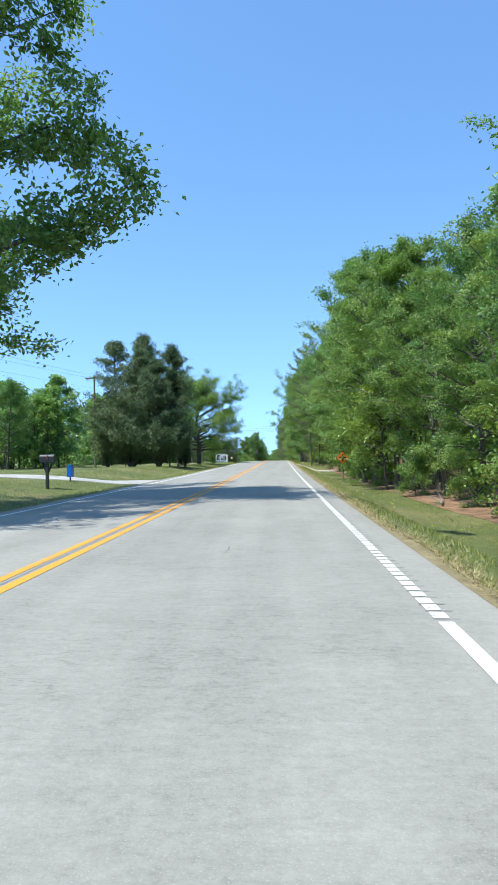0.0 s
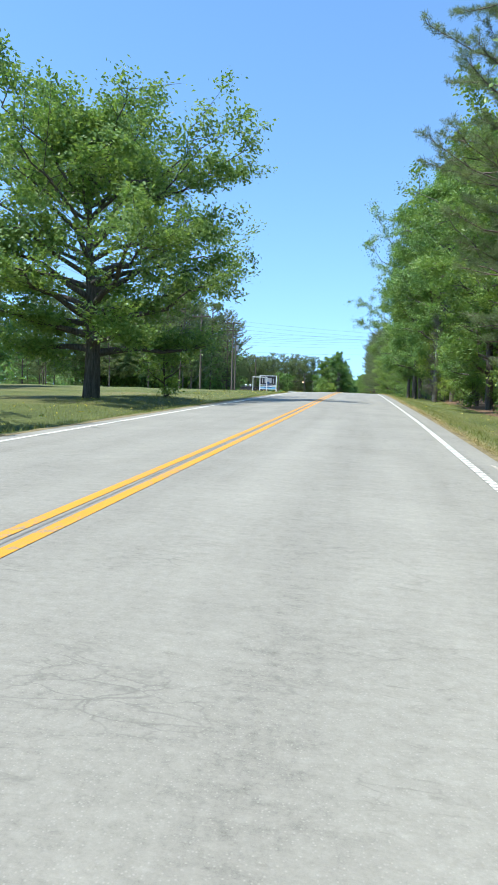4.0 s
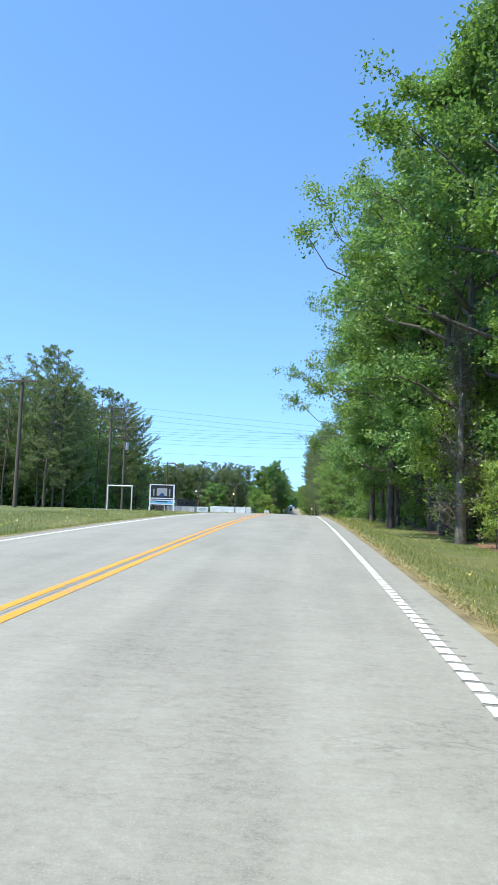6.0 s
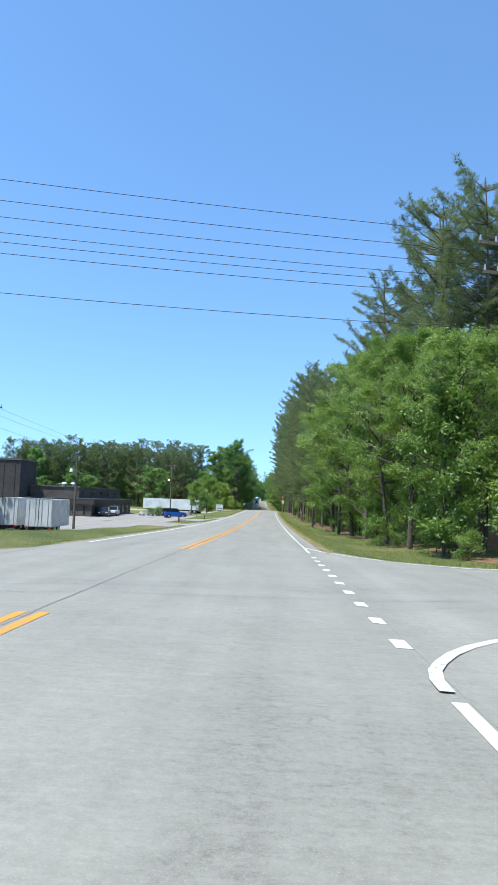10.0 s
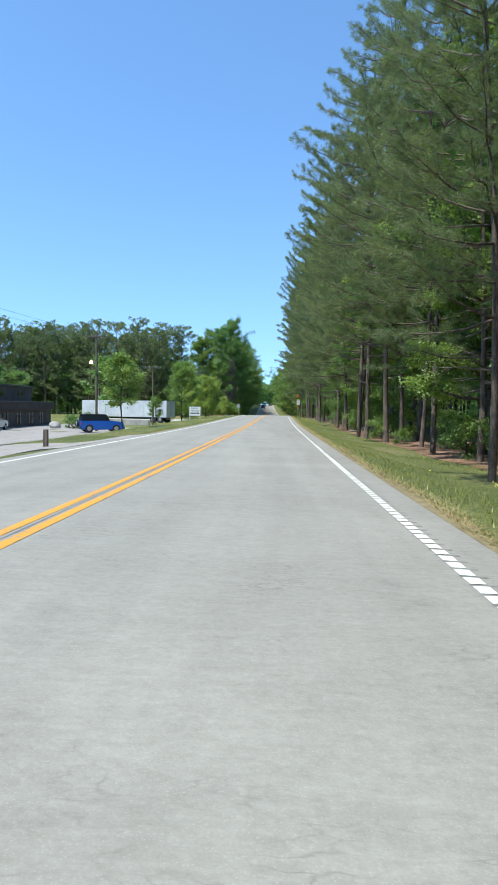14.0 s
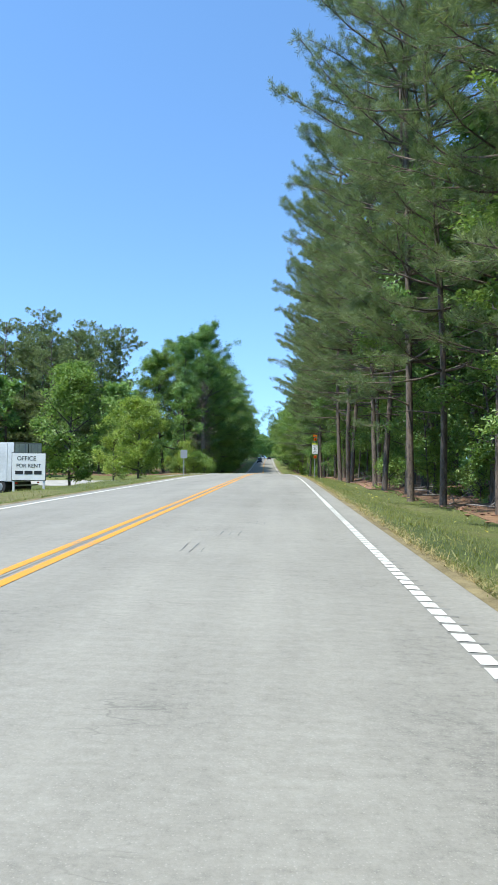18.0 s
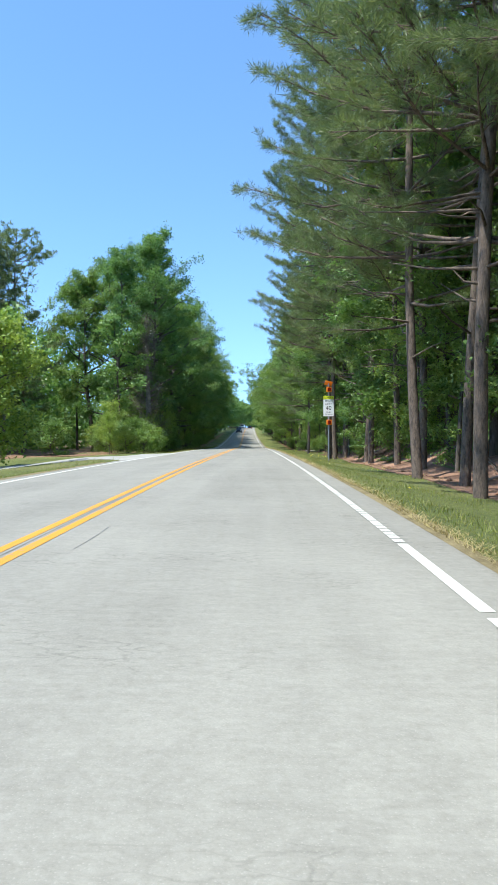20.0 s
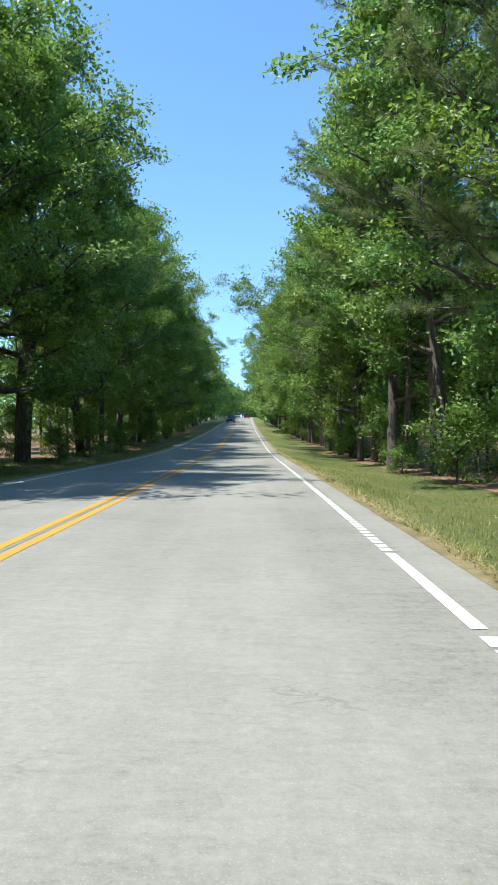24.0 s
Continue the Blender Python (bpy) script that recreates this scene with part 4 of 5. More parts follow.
for ob, spots in zip(WOODS_A, split(edge + corner + last + left, 4)):
    set_out(ob, spots, trees_rng)
# taller crowns among the first trees
for ob, (x, y, size, turn) in zip(WOODS_A, [(6.9, 55.5, 0.98, 40), (6.9, 60.5, 1.0, 150), (7.1, 65.5, 0.96, 260), (7.4, 50.5, 0.9, 330)]):
    twin = copy_thing(ob, Matrix())
    twin.matrix_basis = pose(x, y, float(land(x, y)) - 0.1, 0, 0, turn) @ Matrix.Scale(size, 4)
arch = band(440, 560, 8.5, 5.9, 6.9, 0.88, 1.02) + band(426, 560, 14, -11.0, -10.0, 0.92, 1.08) + [(6.9, 166, 0.8), (7.4, 151, 1.15), (6.3, 168.8, 1.0)]
for ob, spots in zip(ARCHES, split(arch, 2)):
    set_out(ob, spots, trees_rng)
inner = band(8, 180, 5.5, 12, 16, 0.85, 1.1) + band(205, 250, 5, 14, 20, 1.0, 1.2) + band(240, 390, 5.5, 12, 17, 0.75, 1.05) + band(390, 560, 6, 12, 17, 0.95, 1.2) + band(410, 560, 9, -20, -15, 0.95, 1.2) + band(242, 390, 5.5, 8, 10.5, 0.5, 0.8) + band(242, 402, 3.2, 8.5, 13.5, 1.0, 1.25) + band(388, 440, 3.5, 7.2, 10, 0.55, 0.9) + band(113, 180, 6, 8.5, 11, 0.6, 0.9) + band(400, 470, 5, -14, -11.5, 0.6, 0.9)
joined(THIN, inner, 5, "woods", "of slender trees inside the woods", "woods")
middle = band(243, 388, 7.0, 7.0, 8.6, 0.75, 1.15) + band(300, 388, 9.0, 6.2, 7.4, 0.6, 1.0) + band(388, 440, 7, 7, 8.5, 0.7, 1.0) + band(352, 408, 3.4, 5.9, 7.6, 0.85, 1.35)
for ob, spots in zip(MIDSTORY, split(middle, 2)):
    set_out(ob, spots, trees_rng)
# pines
front = band(246, 262, 4.5, 6.0, 7.2, 0.78, 0.9) + band(262, 280, 4.0, 5.8, 7.0, 0.85, 0.98) + band(280, 330, 4.0, 5.1, 6.4, 1.02, 1.2) + band(331, 387, 4.0, 5.0, 6.0, 1.14, 1.3) + [(5.4, 260.0, 0.88), (5.0, 379.5, 1.2), (5.0, 396.5, 1.12)] + [(5.1, 104.5, 0.82), (6.4, 108, 0.86), (11.5, 224, 1.12), (13.2, 228, 1.08), (14, 223.5, 1.12), (16.5, 226, 1.1), (18, 222, 1.05), (12.5, 219.5, 1.0), (20, 226, 1.1), (10.4, 221, 0.98), (15.2, 219, 1.05), (9.6, 232, 1.0), (12.0, 233, 1.05), (10.5, 238, 1.0), (15.5, 222, 1.02), (-27.5, 230, 0.95), (-29, 224, 0.95), (-27, 217, 0.92)]
front += band(391, 440, 7, 6.3, 7.6, 0.95, 1.1)
for ob, spots in zip(PINES, split(front, 3)):
    set_out(ob, spots, trees_rng)
stand = [(R(-62, -28), R(196, 240), R(0.88, 1.05)) for _ in range(54)]
stand += [(-80 + 2.5 * k + R(-0.8, 0.8), R(385, 392), R(0.85, 1.05)) for k in range(23)] + [(-78 + 3.3 * k + R(-0.8, 0.8), R(395, 402), R(0.95, 1.12)) for k in range(18)] + band(240, 390, 4.5, 10, 13, 0.85, 1.0) + [(R(-100, -62), R(190, 330), R(0.9, 1.05)) for _ in range(20)]
for ob, spots in zip(FAR_PINES, split(stand, 2)):
    set_out(ob, spots, trees_rng)
distant = [(R(-70, -18), R(376, 392), R(0.55, 0.85)) for _ in range(12)] + [(R(-42, -27), R(84, 136), R(0.6, 0.85)) for _ in range(26)] + band(500, 560, 6, 5.5, 8.5, 1.0, 1.25) + band(500, 560, 6, -13.5, -10, 1.0, 1.25)
for ob, spots in zip(FAR_TREES, split(distant, 2)):
    set_out(ob, spots, trees_rng)
beyond = band(560, 900, 6, 5.5, 8.5, 1.0, 1.25) + band(560, 900, 6, -13.5, -10, 1.0, 1.25) + [(R(-60, 40), R(905, 960), R(1.0, 1.3)) for _ in range(22)] + [(R(-110, -70), R(130, 420), R(0.9, 1.2)) for _ in range(14)]
joined(FAR_PAIRS, beyond, 6, "far_woods", "of far trees along the road and behind the lot", "woods")
under = band(10, 180, 6, 6.2, 8.6, 0.6, 1.5) + band(205, 245, 6, 7, 9, 0.6, 1.2) + band(245, 385, 9, 7, 9, 0.5, 1.0) + band(385, 520, 6, 6.4, 8, 0.6, 1.4) + band(395, 520, 6, -12, -10.2, 0.7, 1.5) + band(386, 420, 2.6, -15, -10.6, 0.5, 0.95)
for ob, spots in zip(SAPLINGS, split(under, 2)):
    set_out(ob, spots, trees_rng)
set_out(BUSHES[0], band(10, 180, 7, 5.9, 7.5, 0.6, 1.3) + band(208, 385, 5, 6.0, 8, 0.4, 1.1) + band(385, 500, 7, 5.8, 7.5, 0.6, 1.2) + band(388, 500, 6, -10.5, -9, 0.6, 1.4) + band(386, 425, 1.6, -16, -9.6, 0.9, 2.0) + [(-9.7, 117, 1.55)], trees_rng)

# single trees
oak = planted("oak_tree", broadleaf("oak", 171, 12.0, 8.8, 0.17, 110000, 0.125, LEAF_OAK, BARK, 50, 0.02, 0.4, 10, 0.34, droop=0.16), "large spreading oak on the grass beside the road", "oak")
oak.matrix_world = pose(-11.2, 110.6, float(land(-11.2, 110.6)) - 0.1, 0, 0, 40) @ Matrix.Diagonal((1.0, 0.72, 0.93, 1))
tall_oak = planted("oak_tree", broadleaf("tall_oak", 179, 18.5, 8.8, 0.2, 120000, 0.125, LEAF_OAK, BARK, 44, 0.02, 0.36, 9, 0.34, 0.5, -0.05), "tall oak with limbs reaching over the road", "oak")
# its longest limbs reach over the road
tall_oak.matrix_world = pose(-9.5, 27.3, float(land(-9.5, 27.3)) - 0.1, 0, 0, 170) @ Matrix.Scale(1.01, 4)
cedar = planted("cedar_tree", conifer("cedar", 172, 12.8, 4.7, 100000, 0.1, CEDAR, BARK, 6), "dark green cedar with several spires", "cedar")
set_out(cedar, [(-14.6, 80.5, 1.08), (-11.4, 78.5, 0.95)], trees_rng)
small_cedar = planted("cedar_tree", conifer("small_cedar", 173, 6.5, 1.9, 5000, 0.15, CEDAR, BARK, 1), "small conical cedar on the grass", "cedar")
set_out(small_cedar, [(-17.5, 82, 0.85), (-9.3, 82.5, 0.62)], trees_rng)
lot_tree = planted("tree", broadleaf("lot_tree", 174, 6.4, 1.9, 0.3, 4200, 0.17, LEAF_FRESH, BARK, 22, 0.01, 0.07, 4, 0.26), "young bright green tree on the grass strip by the parking lot", "tree")
set_out(lot_tree, [(-11.9, 296.7, 0.92), (-13.6, 320, 0.5)], trees_rng)
round_tree = planted("tree", broadleaf("round_tree", 175, 9.6, 3.4, 0.1, 15000, 0.16, LEAF_FRESH, BARK, 28, 0.01, 0.12, 5, 0.36), "rounded fresh-green tree beside the trailer", "tree")
set_out(round_tree, [(-15.6, 355, 1.0), (7.9, 210.5, 0.74)], trees_rng)
yellow_tree = planted("tree", broadleaf("yellow_tree", 176, 7.6, 3.0, 0.06, 13000, 0.15, LEAF_YELLOW, BARK, 26, 0.01, 0.1, 5, 0.36), "rounded yellow-green tree at the end of the lot", "tree")
set_out(yellow_tree, [(-13.0, 368, 1.0), (-17, 374, 0.9)], trees_rng)
grey_tree = planted("dead_tree", conifer("dead", 177, 9.0, 1.7, 9000, 0.045, DEAD, FALLEN, 1), "grey half-dead tree among the woods", "tree")
dark_tree = planted("tree", broadleaf("shade_tree", 178, 12.0, 4.6, 0.16, 19000, 0.14, LEAF_DEEP, BARK, 30, 0.01, 0.2, 5, 0.36), "dark green spreading tree on the grass", "tree")
set_out(dark_tree, [(-11.8, 93.5, 0.95), (-25, 61, 0.66), (-29, 65, 0.72), (-34, 67, 0.76), (-22.5, 68, 0.6), (-39, 72, 0.8), (-31, 76, 0.75)], trees_rng)
set_out(grey_tree, [(6.6, 141, 0.9), (-10.6, 402, 1.5)], trees_rng)


def leaf_wall():
    """The depth of the woods behind the first rows, too dense to tell trees apart."""
    rng = np.random.default_rng(9)
    v0, f0, n = [], [], 0
    for x0, x1, y0, y1, z1, count in ((17, 24, -30, 182, 13, 11000), (17, 26, 204, 570, 15, 17000), (-30, -22, 408, 570, 14, 5000), (-70, -30, 240, 250, 15, 5000), (-112, -80, 120, 420, 15, 12000), (-90, -26, 428, 440, 17, 5000), (-70, -36, -20, 150, 8, 11000), (-58, -29, 206, 240, 15, 9000), (-78, -24, 398, 432, 16, 9000)):
        y = rng.uniform(y0, y1, count)
        x = rng.uniform(x0, x1, count) + rx(y)
        z = land(x, y) + z1 * rng.uniform(0.02, 1, count) ** 0.9 * (0.8 + 0.2 * np.sin(y * 0.7 + x))
        c = np.stack([x, y, z], -1)
        v, f = leaf_cloud(rng, c, count * 4, 0.75, 0.52, 1.4, 0.2, True)
        v0.append(v)
        f0.append(f + n)
        n += len(v)
    return mesh_np("forest_depth", np.concatenate(v0), np.concatenate(f0), LEAF_DEEP)


def horizon_woods():
    """The far edge of the woods all round."""
    rng = np.random.default_rng(19)
    c = []
    for x0, x1, y0, y1, top, count in ((-150, -125, -150, 950, 15, 9000), (-140, -20, 880, 930, 13, 3500), (-8, 140, 860, 930, 15, 4500), (45, 60, -150, 860, 12, 5000), (-140, 60, -170, -150, 14, 2500)):
        y = rng.uniform(y0, y1, count)
        x = rng.uniform(x0, x1, count)
        keep = np.abs(x - rx(y) - YELLOW) > 9
        keep &= ~((x > 30) & (y > 184) & (y < 204))
        x, y = x[keep], y[keep]
        c.append(np.stack([x, y, land(x, y) + top * rng.uniform(0, 1, len(x)) ** 0.8 * (0.75 + 0.25 * np.sin(0.13 * x + 0.17 * y))], -1))
    c = np.concatenate(c)
    v, f = leaf_cloud(rng, c, len(c), 0.4, 2.6, 1.2, 0.1, True)
    return mesh_np("horizon_woods", v, f, LEAF_DEEP)


def stand_fill():
    """The needles of the pine stands behind their front trees, in rounded crowns."""
    rng = np.random.default_rng(29)
    c = []
    for x0, x1, y0, y1, low, top, crowns in ((-82, -23, 388, 404, 3.0, 19.0, 150), (-60, -29, 200, 238, 3.0, 19.5, 90), (-118, -64, 200, 330, 2.0, 17.0, 40)):
        for k in range(crowns):
            x, y, h, r = rng.uniform(x0, x1), rng.uniform(y0, y1), top * rng.uniform(0.86, 1.08), rng.uniform(1.8, 2.9)
            n = 110
            u = rng.uniform(0, 1, n)
            a = rng.uniform(0, 6.28, n)
            reach = r * np.sqrt(np.clip(1 - (1.9 * u - 0.9) ** 2 * np.where(u > 0.47, 1.0, 0.4), 0, 1)) * rng.uniform(0.45, 1.0, n)
            z = float(land(x, y)) + low + (h - low) * u
            c.append(np.stack([x + reach * np.cos(a), y + reach * np.sin(a), z], -1))
    c = np.concatenate(c)
    v, f = leaf_cloud(rng, c, len(c) * 17, 0.3, 0.175, 2.6, 0.3, True)
    return mesh_np("pine_stand", v, f, NEEDLE)


tagged(new("pine_stand", stand_fill()), "dense dark crowns of pines standing close together", "pine woods", kind="stuff")
tagged(new("horizon_woods", horizon_woods()), "far dark green tree line along the horizon", "woods", kind="stuff")
tagged(new("forest_depth", leaf_wall()), "dense dark green foliage deep in the woods", "foliage", kind="stuff")


def grass():
    """Standing blades on the verges."""
    rng = np.random.default_rng(4)
    vs, tall = [], []
    for s0, s1, y0, y1, per, hgt in ((1.7, 6.6, 3, 186, 130, 0.065), (1.75, 9, 206, 250, 110, 0.075), (2.4, 9, 201, 206, 80, 0.12), (1.7, 6.2, 250, 430, 135, 0.06), (-12, -6.1, 20, 178, 36, 0.1), (-13, -6.2, 196, 392, 30, 0.08), (-10.5, -6.0, 392, 450, 55, 0.12), (2.0, 3.0, 176, 188, 90, 0.28), (3.0, 7, 160, 187, 70, 0.25)):
        n = int((s1 - s0) * (y1 - y0) * per)
        y = rng.uniform(y0, y1, n)
        u = rng.uniform(0, 1, n)
        s = s0 + (s1 - s0) * u
        x = s + rx(y)
        edge = 0.12 * np.sin(y * 1.7) + 0.1 * np.sin(y * 4.1)
        keep = (np.where(s > 0, s - 1.8 - wider(y), -6.1 - s) > 0.4 * edge) & ~((s > 0) & (y > 187.2 - 0.0) & (y < 201)) & ~((s > 1) & (y > 85) & (y < 91.5)) & ~((s < 0) & (((y > 41.3) & (y < 46.3)) | ((y > 178) & (y < 198)) | ((y > 259) & (y < 273)) | ((y > 233) & (y < 252)) | ((y > 366) & (y < 381))))
        x, y, s = x[keep], y[keep], s[keep]
        h = hgt * rng.uniform(0.4, 1.5, len(x)) * (0.7 + 0.5 * np.sin(x * 1.1 + y * 0.35) ** 2)
        a = rng.uniform(0, 6.28, len(x))
        w = rng.uniform(0.004, 0.009, len(x)) * (1 + h * 2)
        z = land(x, y) - 0.01
        lean = rng.normal(0, 0.35, (len(x), 2)) * h[:, None]
        b0 = np.stack([x - np.cos(a) * w, y - np.sin(a) * w, z], -1)
        b1 = np.stack([x + np.cos(a) * w, y + np.sin(a) * w, z], -1)
        tp = np.stack([x + lean[:, 0], y + lean[:, 1], z + h], -1)
        vs.append(np.stack([b0, b1, tp], 1).reshape(-1, 3))
    v = np.concatenate(vs)
    return mesh_np("grass", v, np.arange(len(v)).reshape(-1, 3), BLADE)


tagged(new("grass", grass()), "uncut verge grass, green with straw-coloured blades", "grass", kind="stuff")

def straw():
    """Dry blades that lie over the edge of the asphalt."""
    rng = np.random.default_rng(6)
    y = rng.uniform(2, 440, 90000)
    y = y[~((y > 186.5) & (y < 202)) & ~((y > 85) & (y < 91))]
    n = len(y)
    s = PAVED_R + wider(y) + np.abs(rng.normal(0.02, 0.13, n)) + 0.05 * np.sin(y * 0.9) * np.sin(y * 0.23)
    x = s + rx(y)
    z = np.where(s > PAVED_R + wider(y) + 0.05, land(x, y) + 0.012, road_z(x, y) + 0.008)
    a = rng.uniform(0, 6.28, n)
    ln = rng.uniform(0.04, 0.14, n)
    along = np.stack([np.cos(a) * ln, np.sin(a) * ln, rng.uniform(0.0, 0.6, n) * ln], -1)
    across = np.stack([-np.sin(a), np.cos(a), np.zeros(n)], -1) * 0.005
    c = np.stack([x, y, z], -1)
    v = np.stack([c - across, c + across, c + along], 1).reshape(-1, 3)
    return mesh_np("straw", v, np.arange(len(v)).reshape(-1, 3), STRAW)


tagged(new("straw", straw()), "dry straw-coloured grass lying along the edge of the asphalt", "dry grass", kind="stuff")

# ---- signs ----
def road_sign(x, y, height, label, category, turn=0.0, post=STEEL, wide=0.05):
    ob = thing("road_sign", x, y, None, turn, label, category)
    part("post", box(wide, 0.03, height + 0.3, (0, 0.03, -0.3)), post, ob)
    return ob


def plate(w, h, z, mat, parent, name="panel", y=0.0, r=0.04, label=""):
    """A thin sheet with rounded corners, standing and facing -y; z: its middle."""
    pts = []
    for cx, cz, a0 in ((w / 2 - r, h / 2 - r, 0), (-w / 2 + r, h / 2 - r, 90), (-w / 2 + r, -h / 2 + r, 180), (w / 2 - r, -h / 2 + r, 270)):
        pts += [(cx + r * math.cos(radians(a0 + k * 30)), z + cz + r * math.sin(radians(a0 + k * 30))) for k in range(4)]
    return part(name, slab(pts, y - 0.004, y + 0.004), mat, parent, label)


def diamond(half, z, mat, parent, y, name):
    pts, r = [], half * 0.06
    for k in range(4):
        a = radians(90 * k)
        for d in (-0.1, 0.1):
            pts.append(((half - r) * math.cos(a) - d * half * math.sin(a) * 0.6, z + (half - r) * math.sin(a) + d * half * math.cos(a) * 0.6))
    return part(name, slab(pts, y - 0.003, y + 0.003), mat, parent)


warning = road_sign(5.86, 66.6, 1.95, "orange-yellow diamond crossroads warning sign on a steel post", "road sign", 0, BLACK_PAINT)
wz = 1.53 - float(land(5.86, 66.6))
diamond(0.57, wz, BLACK_PAINT, warning, 0.0, "border")
diamond(0.535, wz, ORANGE, warning, -0.008, "panel")
cross = bmesh.new()
box(0.10, 0.004, 0.62, (0, -0.014, wz - 0.31), cross)
box(0.56, 0.0036, 0.10, (0, -0.0142, wz - 0.05), cross)
part("symbol", cross, BLACK_PAINT, warning, "black crossroads symbol")

sx, sy = 4.18, 371.4
sg = float(land(sx, sy))
school = thing("school_speed_sign", sx, sy, None, 0, "school speed limit sign with two amber beacons and solar panel", "road sign")
school.scale = (0.86, 0.86, 0.86)
top = (3.72 - sg) / 0.86
part("pole", rod((0, 0.06, -0.3), (0, 0.06, top + 1.5), 0.05, 0.05, 14), STEEL, school)
plate(0.65, 0.21, top + 0.53, SIGN_YELLOW, school, "school_panel", 0.0, 0.03)
plate(0.65, 1.05, top - 0.11, SIGN_WHITE, school, "speed_panel", 0.0, 0.03)
words("SCHOOL", 0.155, BLACK_PAINT, school, (0, -0.008, top + 0.53))
words("SPEED", 0.175, BLACK_PAINT, school, (0, -0.008, top + 0.31))
words("LIMIT", 0.175, BLACK_PAINT, school, (0, -0.008, top + 0.13))
words("40", 0.36, BLACK_PAINT, school, (0, -0.008, top - 0.13))
words("WHEN", 0.10, BLACK_PAINT, school, (0, -0.008, top - 0.38))
words("FLASHING", 0.105, BLACK_PAINT, school, (0, -0.008, top - 0.52))
for bz in (top + 1.04, top - 1.02):
    case = part("beacon", box(0.34, 0.2, 0.34, (0.03, -0.06, bz - 0.17)), ORANGE, school, "orange beacon housing", bevel=0.03)
    part("lens", rod((0.03, -0.16, bz), (0.03, -0.185, bz), 0.12, 0.11, 20), LENS_RED, case, "dark red-amber lens")
    hood = bmesh.new()
    bmesh.ops.create_cone(hood, cap_ends=False, segments=20, radius1=0.135, radius2=0.135, depth=0.15, matrix=Matrix.Translation((0.03, -0.23, bz)) @ pose(0, 0, 0, 90))
    bmesh.ops.delete(hood, geom=[v for v in hood.verts if v.co.z < bz - 0.06], context="VERTS")
    bmesh.ops.solidify(hood, geom=hood.faces[:], thickness=0.006)
    part("visor", hood, ORANGE, case)
    part("bracket", rod((0, 0.06, bz), (0.03, -0.05, bz), 0.03), ORANGE, school)
solar = part("solar_panel", box(0.46, 0.36, 0.04, (0, 0, 0), None, None), ORANGE, school, "tilted solar panel in an orange frame")
solar.matrix_local = pose(0.0, 0.02, top + 1.42, -38, 12, 0)
part("solar_cell", box(0.4, 0.3, 0.01, (0, 0, 0.041)), CAR_GLASS, solar)

for bx, by, bh, bw, hh in ((-5.75, 348.0, 1.75, 0.45, 0.55), (12.6, 208.5, 2.4, 0.5, 0.6)):
    sb = road_sign(bx, by, bh, "grey back of a traffic sign on a thin post", "road sign", 0 if bx < 0 else 74)
    plate(bw, hh, bh - hh / 2, SIGN_GREY, sb, "panel", 0.0, 0.05)
two = road_sign(-15.0, 198, 1.6, "small two-panel road sign beside the side road", "road sign")
plate(0.5, 0.34, 1.4, SIGN_WHITE, two)
plate(0.5, 0.3, 1.05, SIGN_GREEN, two)

# ---- roadside office board ----
board = thing("office_sign", -10.75, 333.6, None, 4, "white office rental board on two posts in the grass", "sign")
bz = 2.54 - float(land(-10.75, 333.6))
for px in (-0.68, 0.68):
    part("post", box(0.09, 0.09, bz + 0.3, (px, 0.05, -0.3)), WHITE_METAL, board)
part("panel", box(1.5, 0.03, 1.22, (0, -0.01, bz - 1.22)), SIGN_WHITE, board)
part("border", box(1.56, 0.02, 1.28, (0, 0.012, bz - 1.25)), BLACK_PAINT, board)
words("OFFICE", 0.27, BLACK_PAINT, board, (-0.1, -0.03, bz - 0.24))
words("FOR RENT", 0.24, BLACK_PAINT, board, (0.0, -0.03, bz - 0.57))
for k, (cx, cw) in enumerate(((-0.42, 0.36), (0.0, 0.36), (0.42, 0.34))):
    part("text_bar", box(cw, 0.006, 0.15, (cx, -0.031, bz - 0.95)), BLACK_PAINT, board)

# ---- community sign on posts ----
bb = thing("business_sign", -13.85, 186.0, None, 0, "tall double sign with dark upper and blue lower panel", "sign")
base = float(land(-13.85, 186.0))
hi = 5.35 - base
for px in (-1.27, 1.27):
    part("post", box(0.13, 0.13, hi + 0.3, (px, 0, -0.3)), WHITE_METAL, bb, "white square post")
    part("brace", rod((px * 1.0, 0.05, 0.9), (px * 1.22, 0.6, -0.1), 0.035), WHITE_METAL, bb)
for zz in (hi - 0.1, hi - 1.52, hi - 1.72, 0.72):
    part("rail", box(2.42, 0.1, 0.09, (0, 0, zz)), WHITE_METAL, bb)
part("upper_panel", box(2.38, 0.06, 1.3, (0, 0, hi - 1.41)), BLACK_PAINT, bb, "dark panel with a pale grey picture")
part("picture", box(1.1, 0.01, 0.8, (0, -0.037, hi - 1.2)), SIGN_GREY, bb)
for px in (-0.85, 0.85):
    part("ornament", rod((px, -0.04, hi - 1.25), (px, -0.04, hi - 0.5), 0.05, 0.09), SIGN_GREY, bb)
part("lower_panel", box(2.38, 0.06, hi - 1.75 - 0.83, (0, 0, 0.82)), SIGN_BLUE, bb, "light blue panel")
part("emblem", slab([(-0.3, 0), (-0.2, 0.22), (0, 0.32), (0.2, 0.22), (0.3, 0), (0, -0.08)], -0.045, -0.033), NAVY, bb, "dark blue emblem shape").location.z = 1.62
part("text_bar", box(1.5, 0.01, 0.24, (0, -0.037, 1.2)), NAVY, bb)
part("text_bar", box(1.3, 0.01, 0.1, (0, -0.037, 0.98)), NAVY, bb)

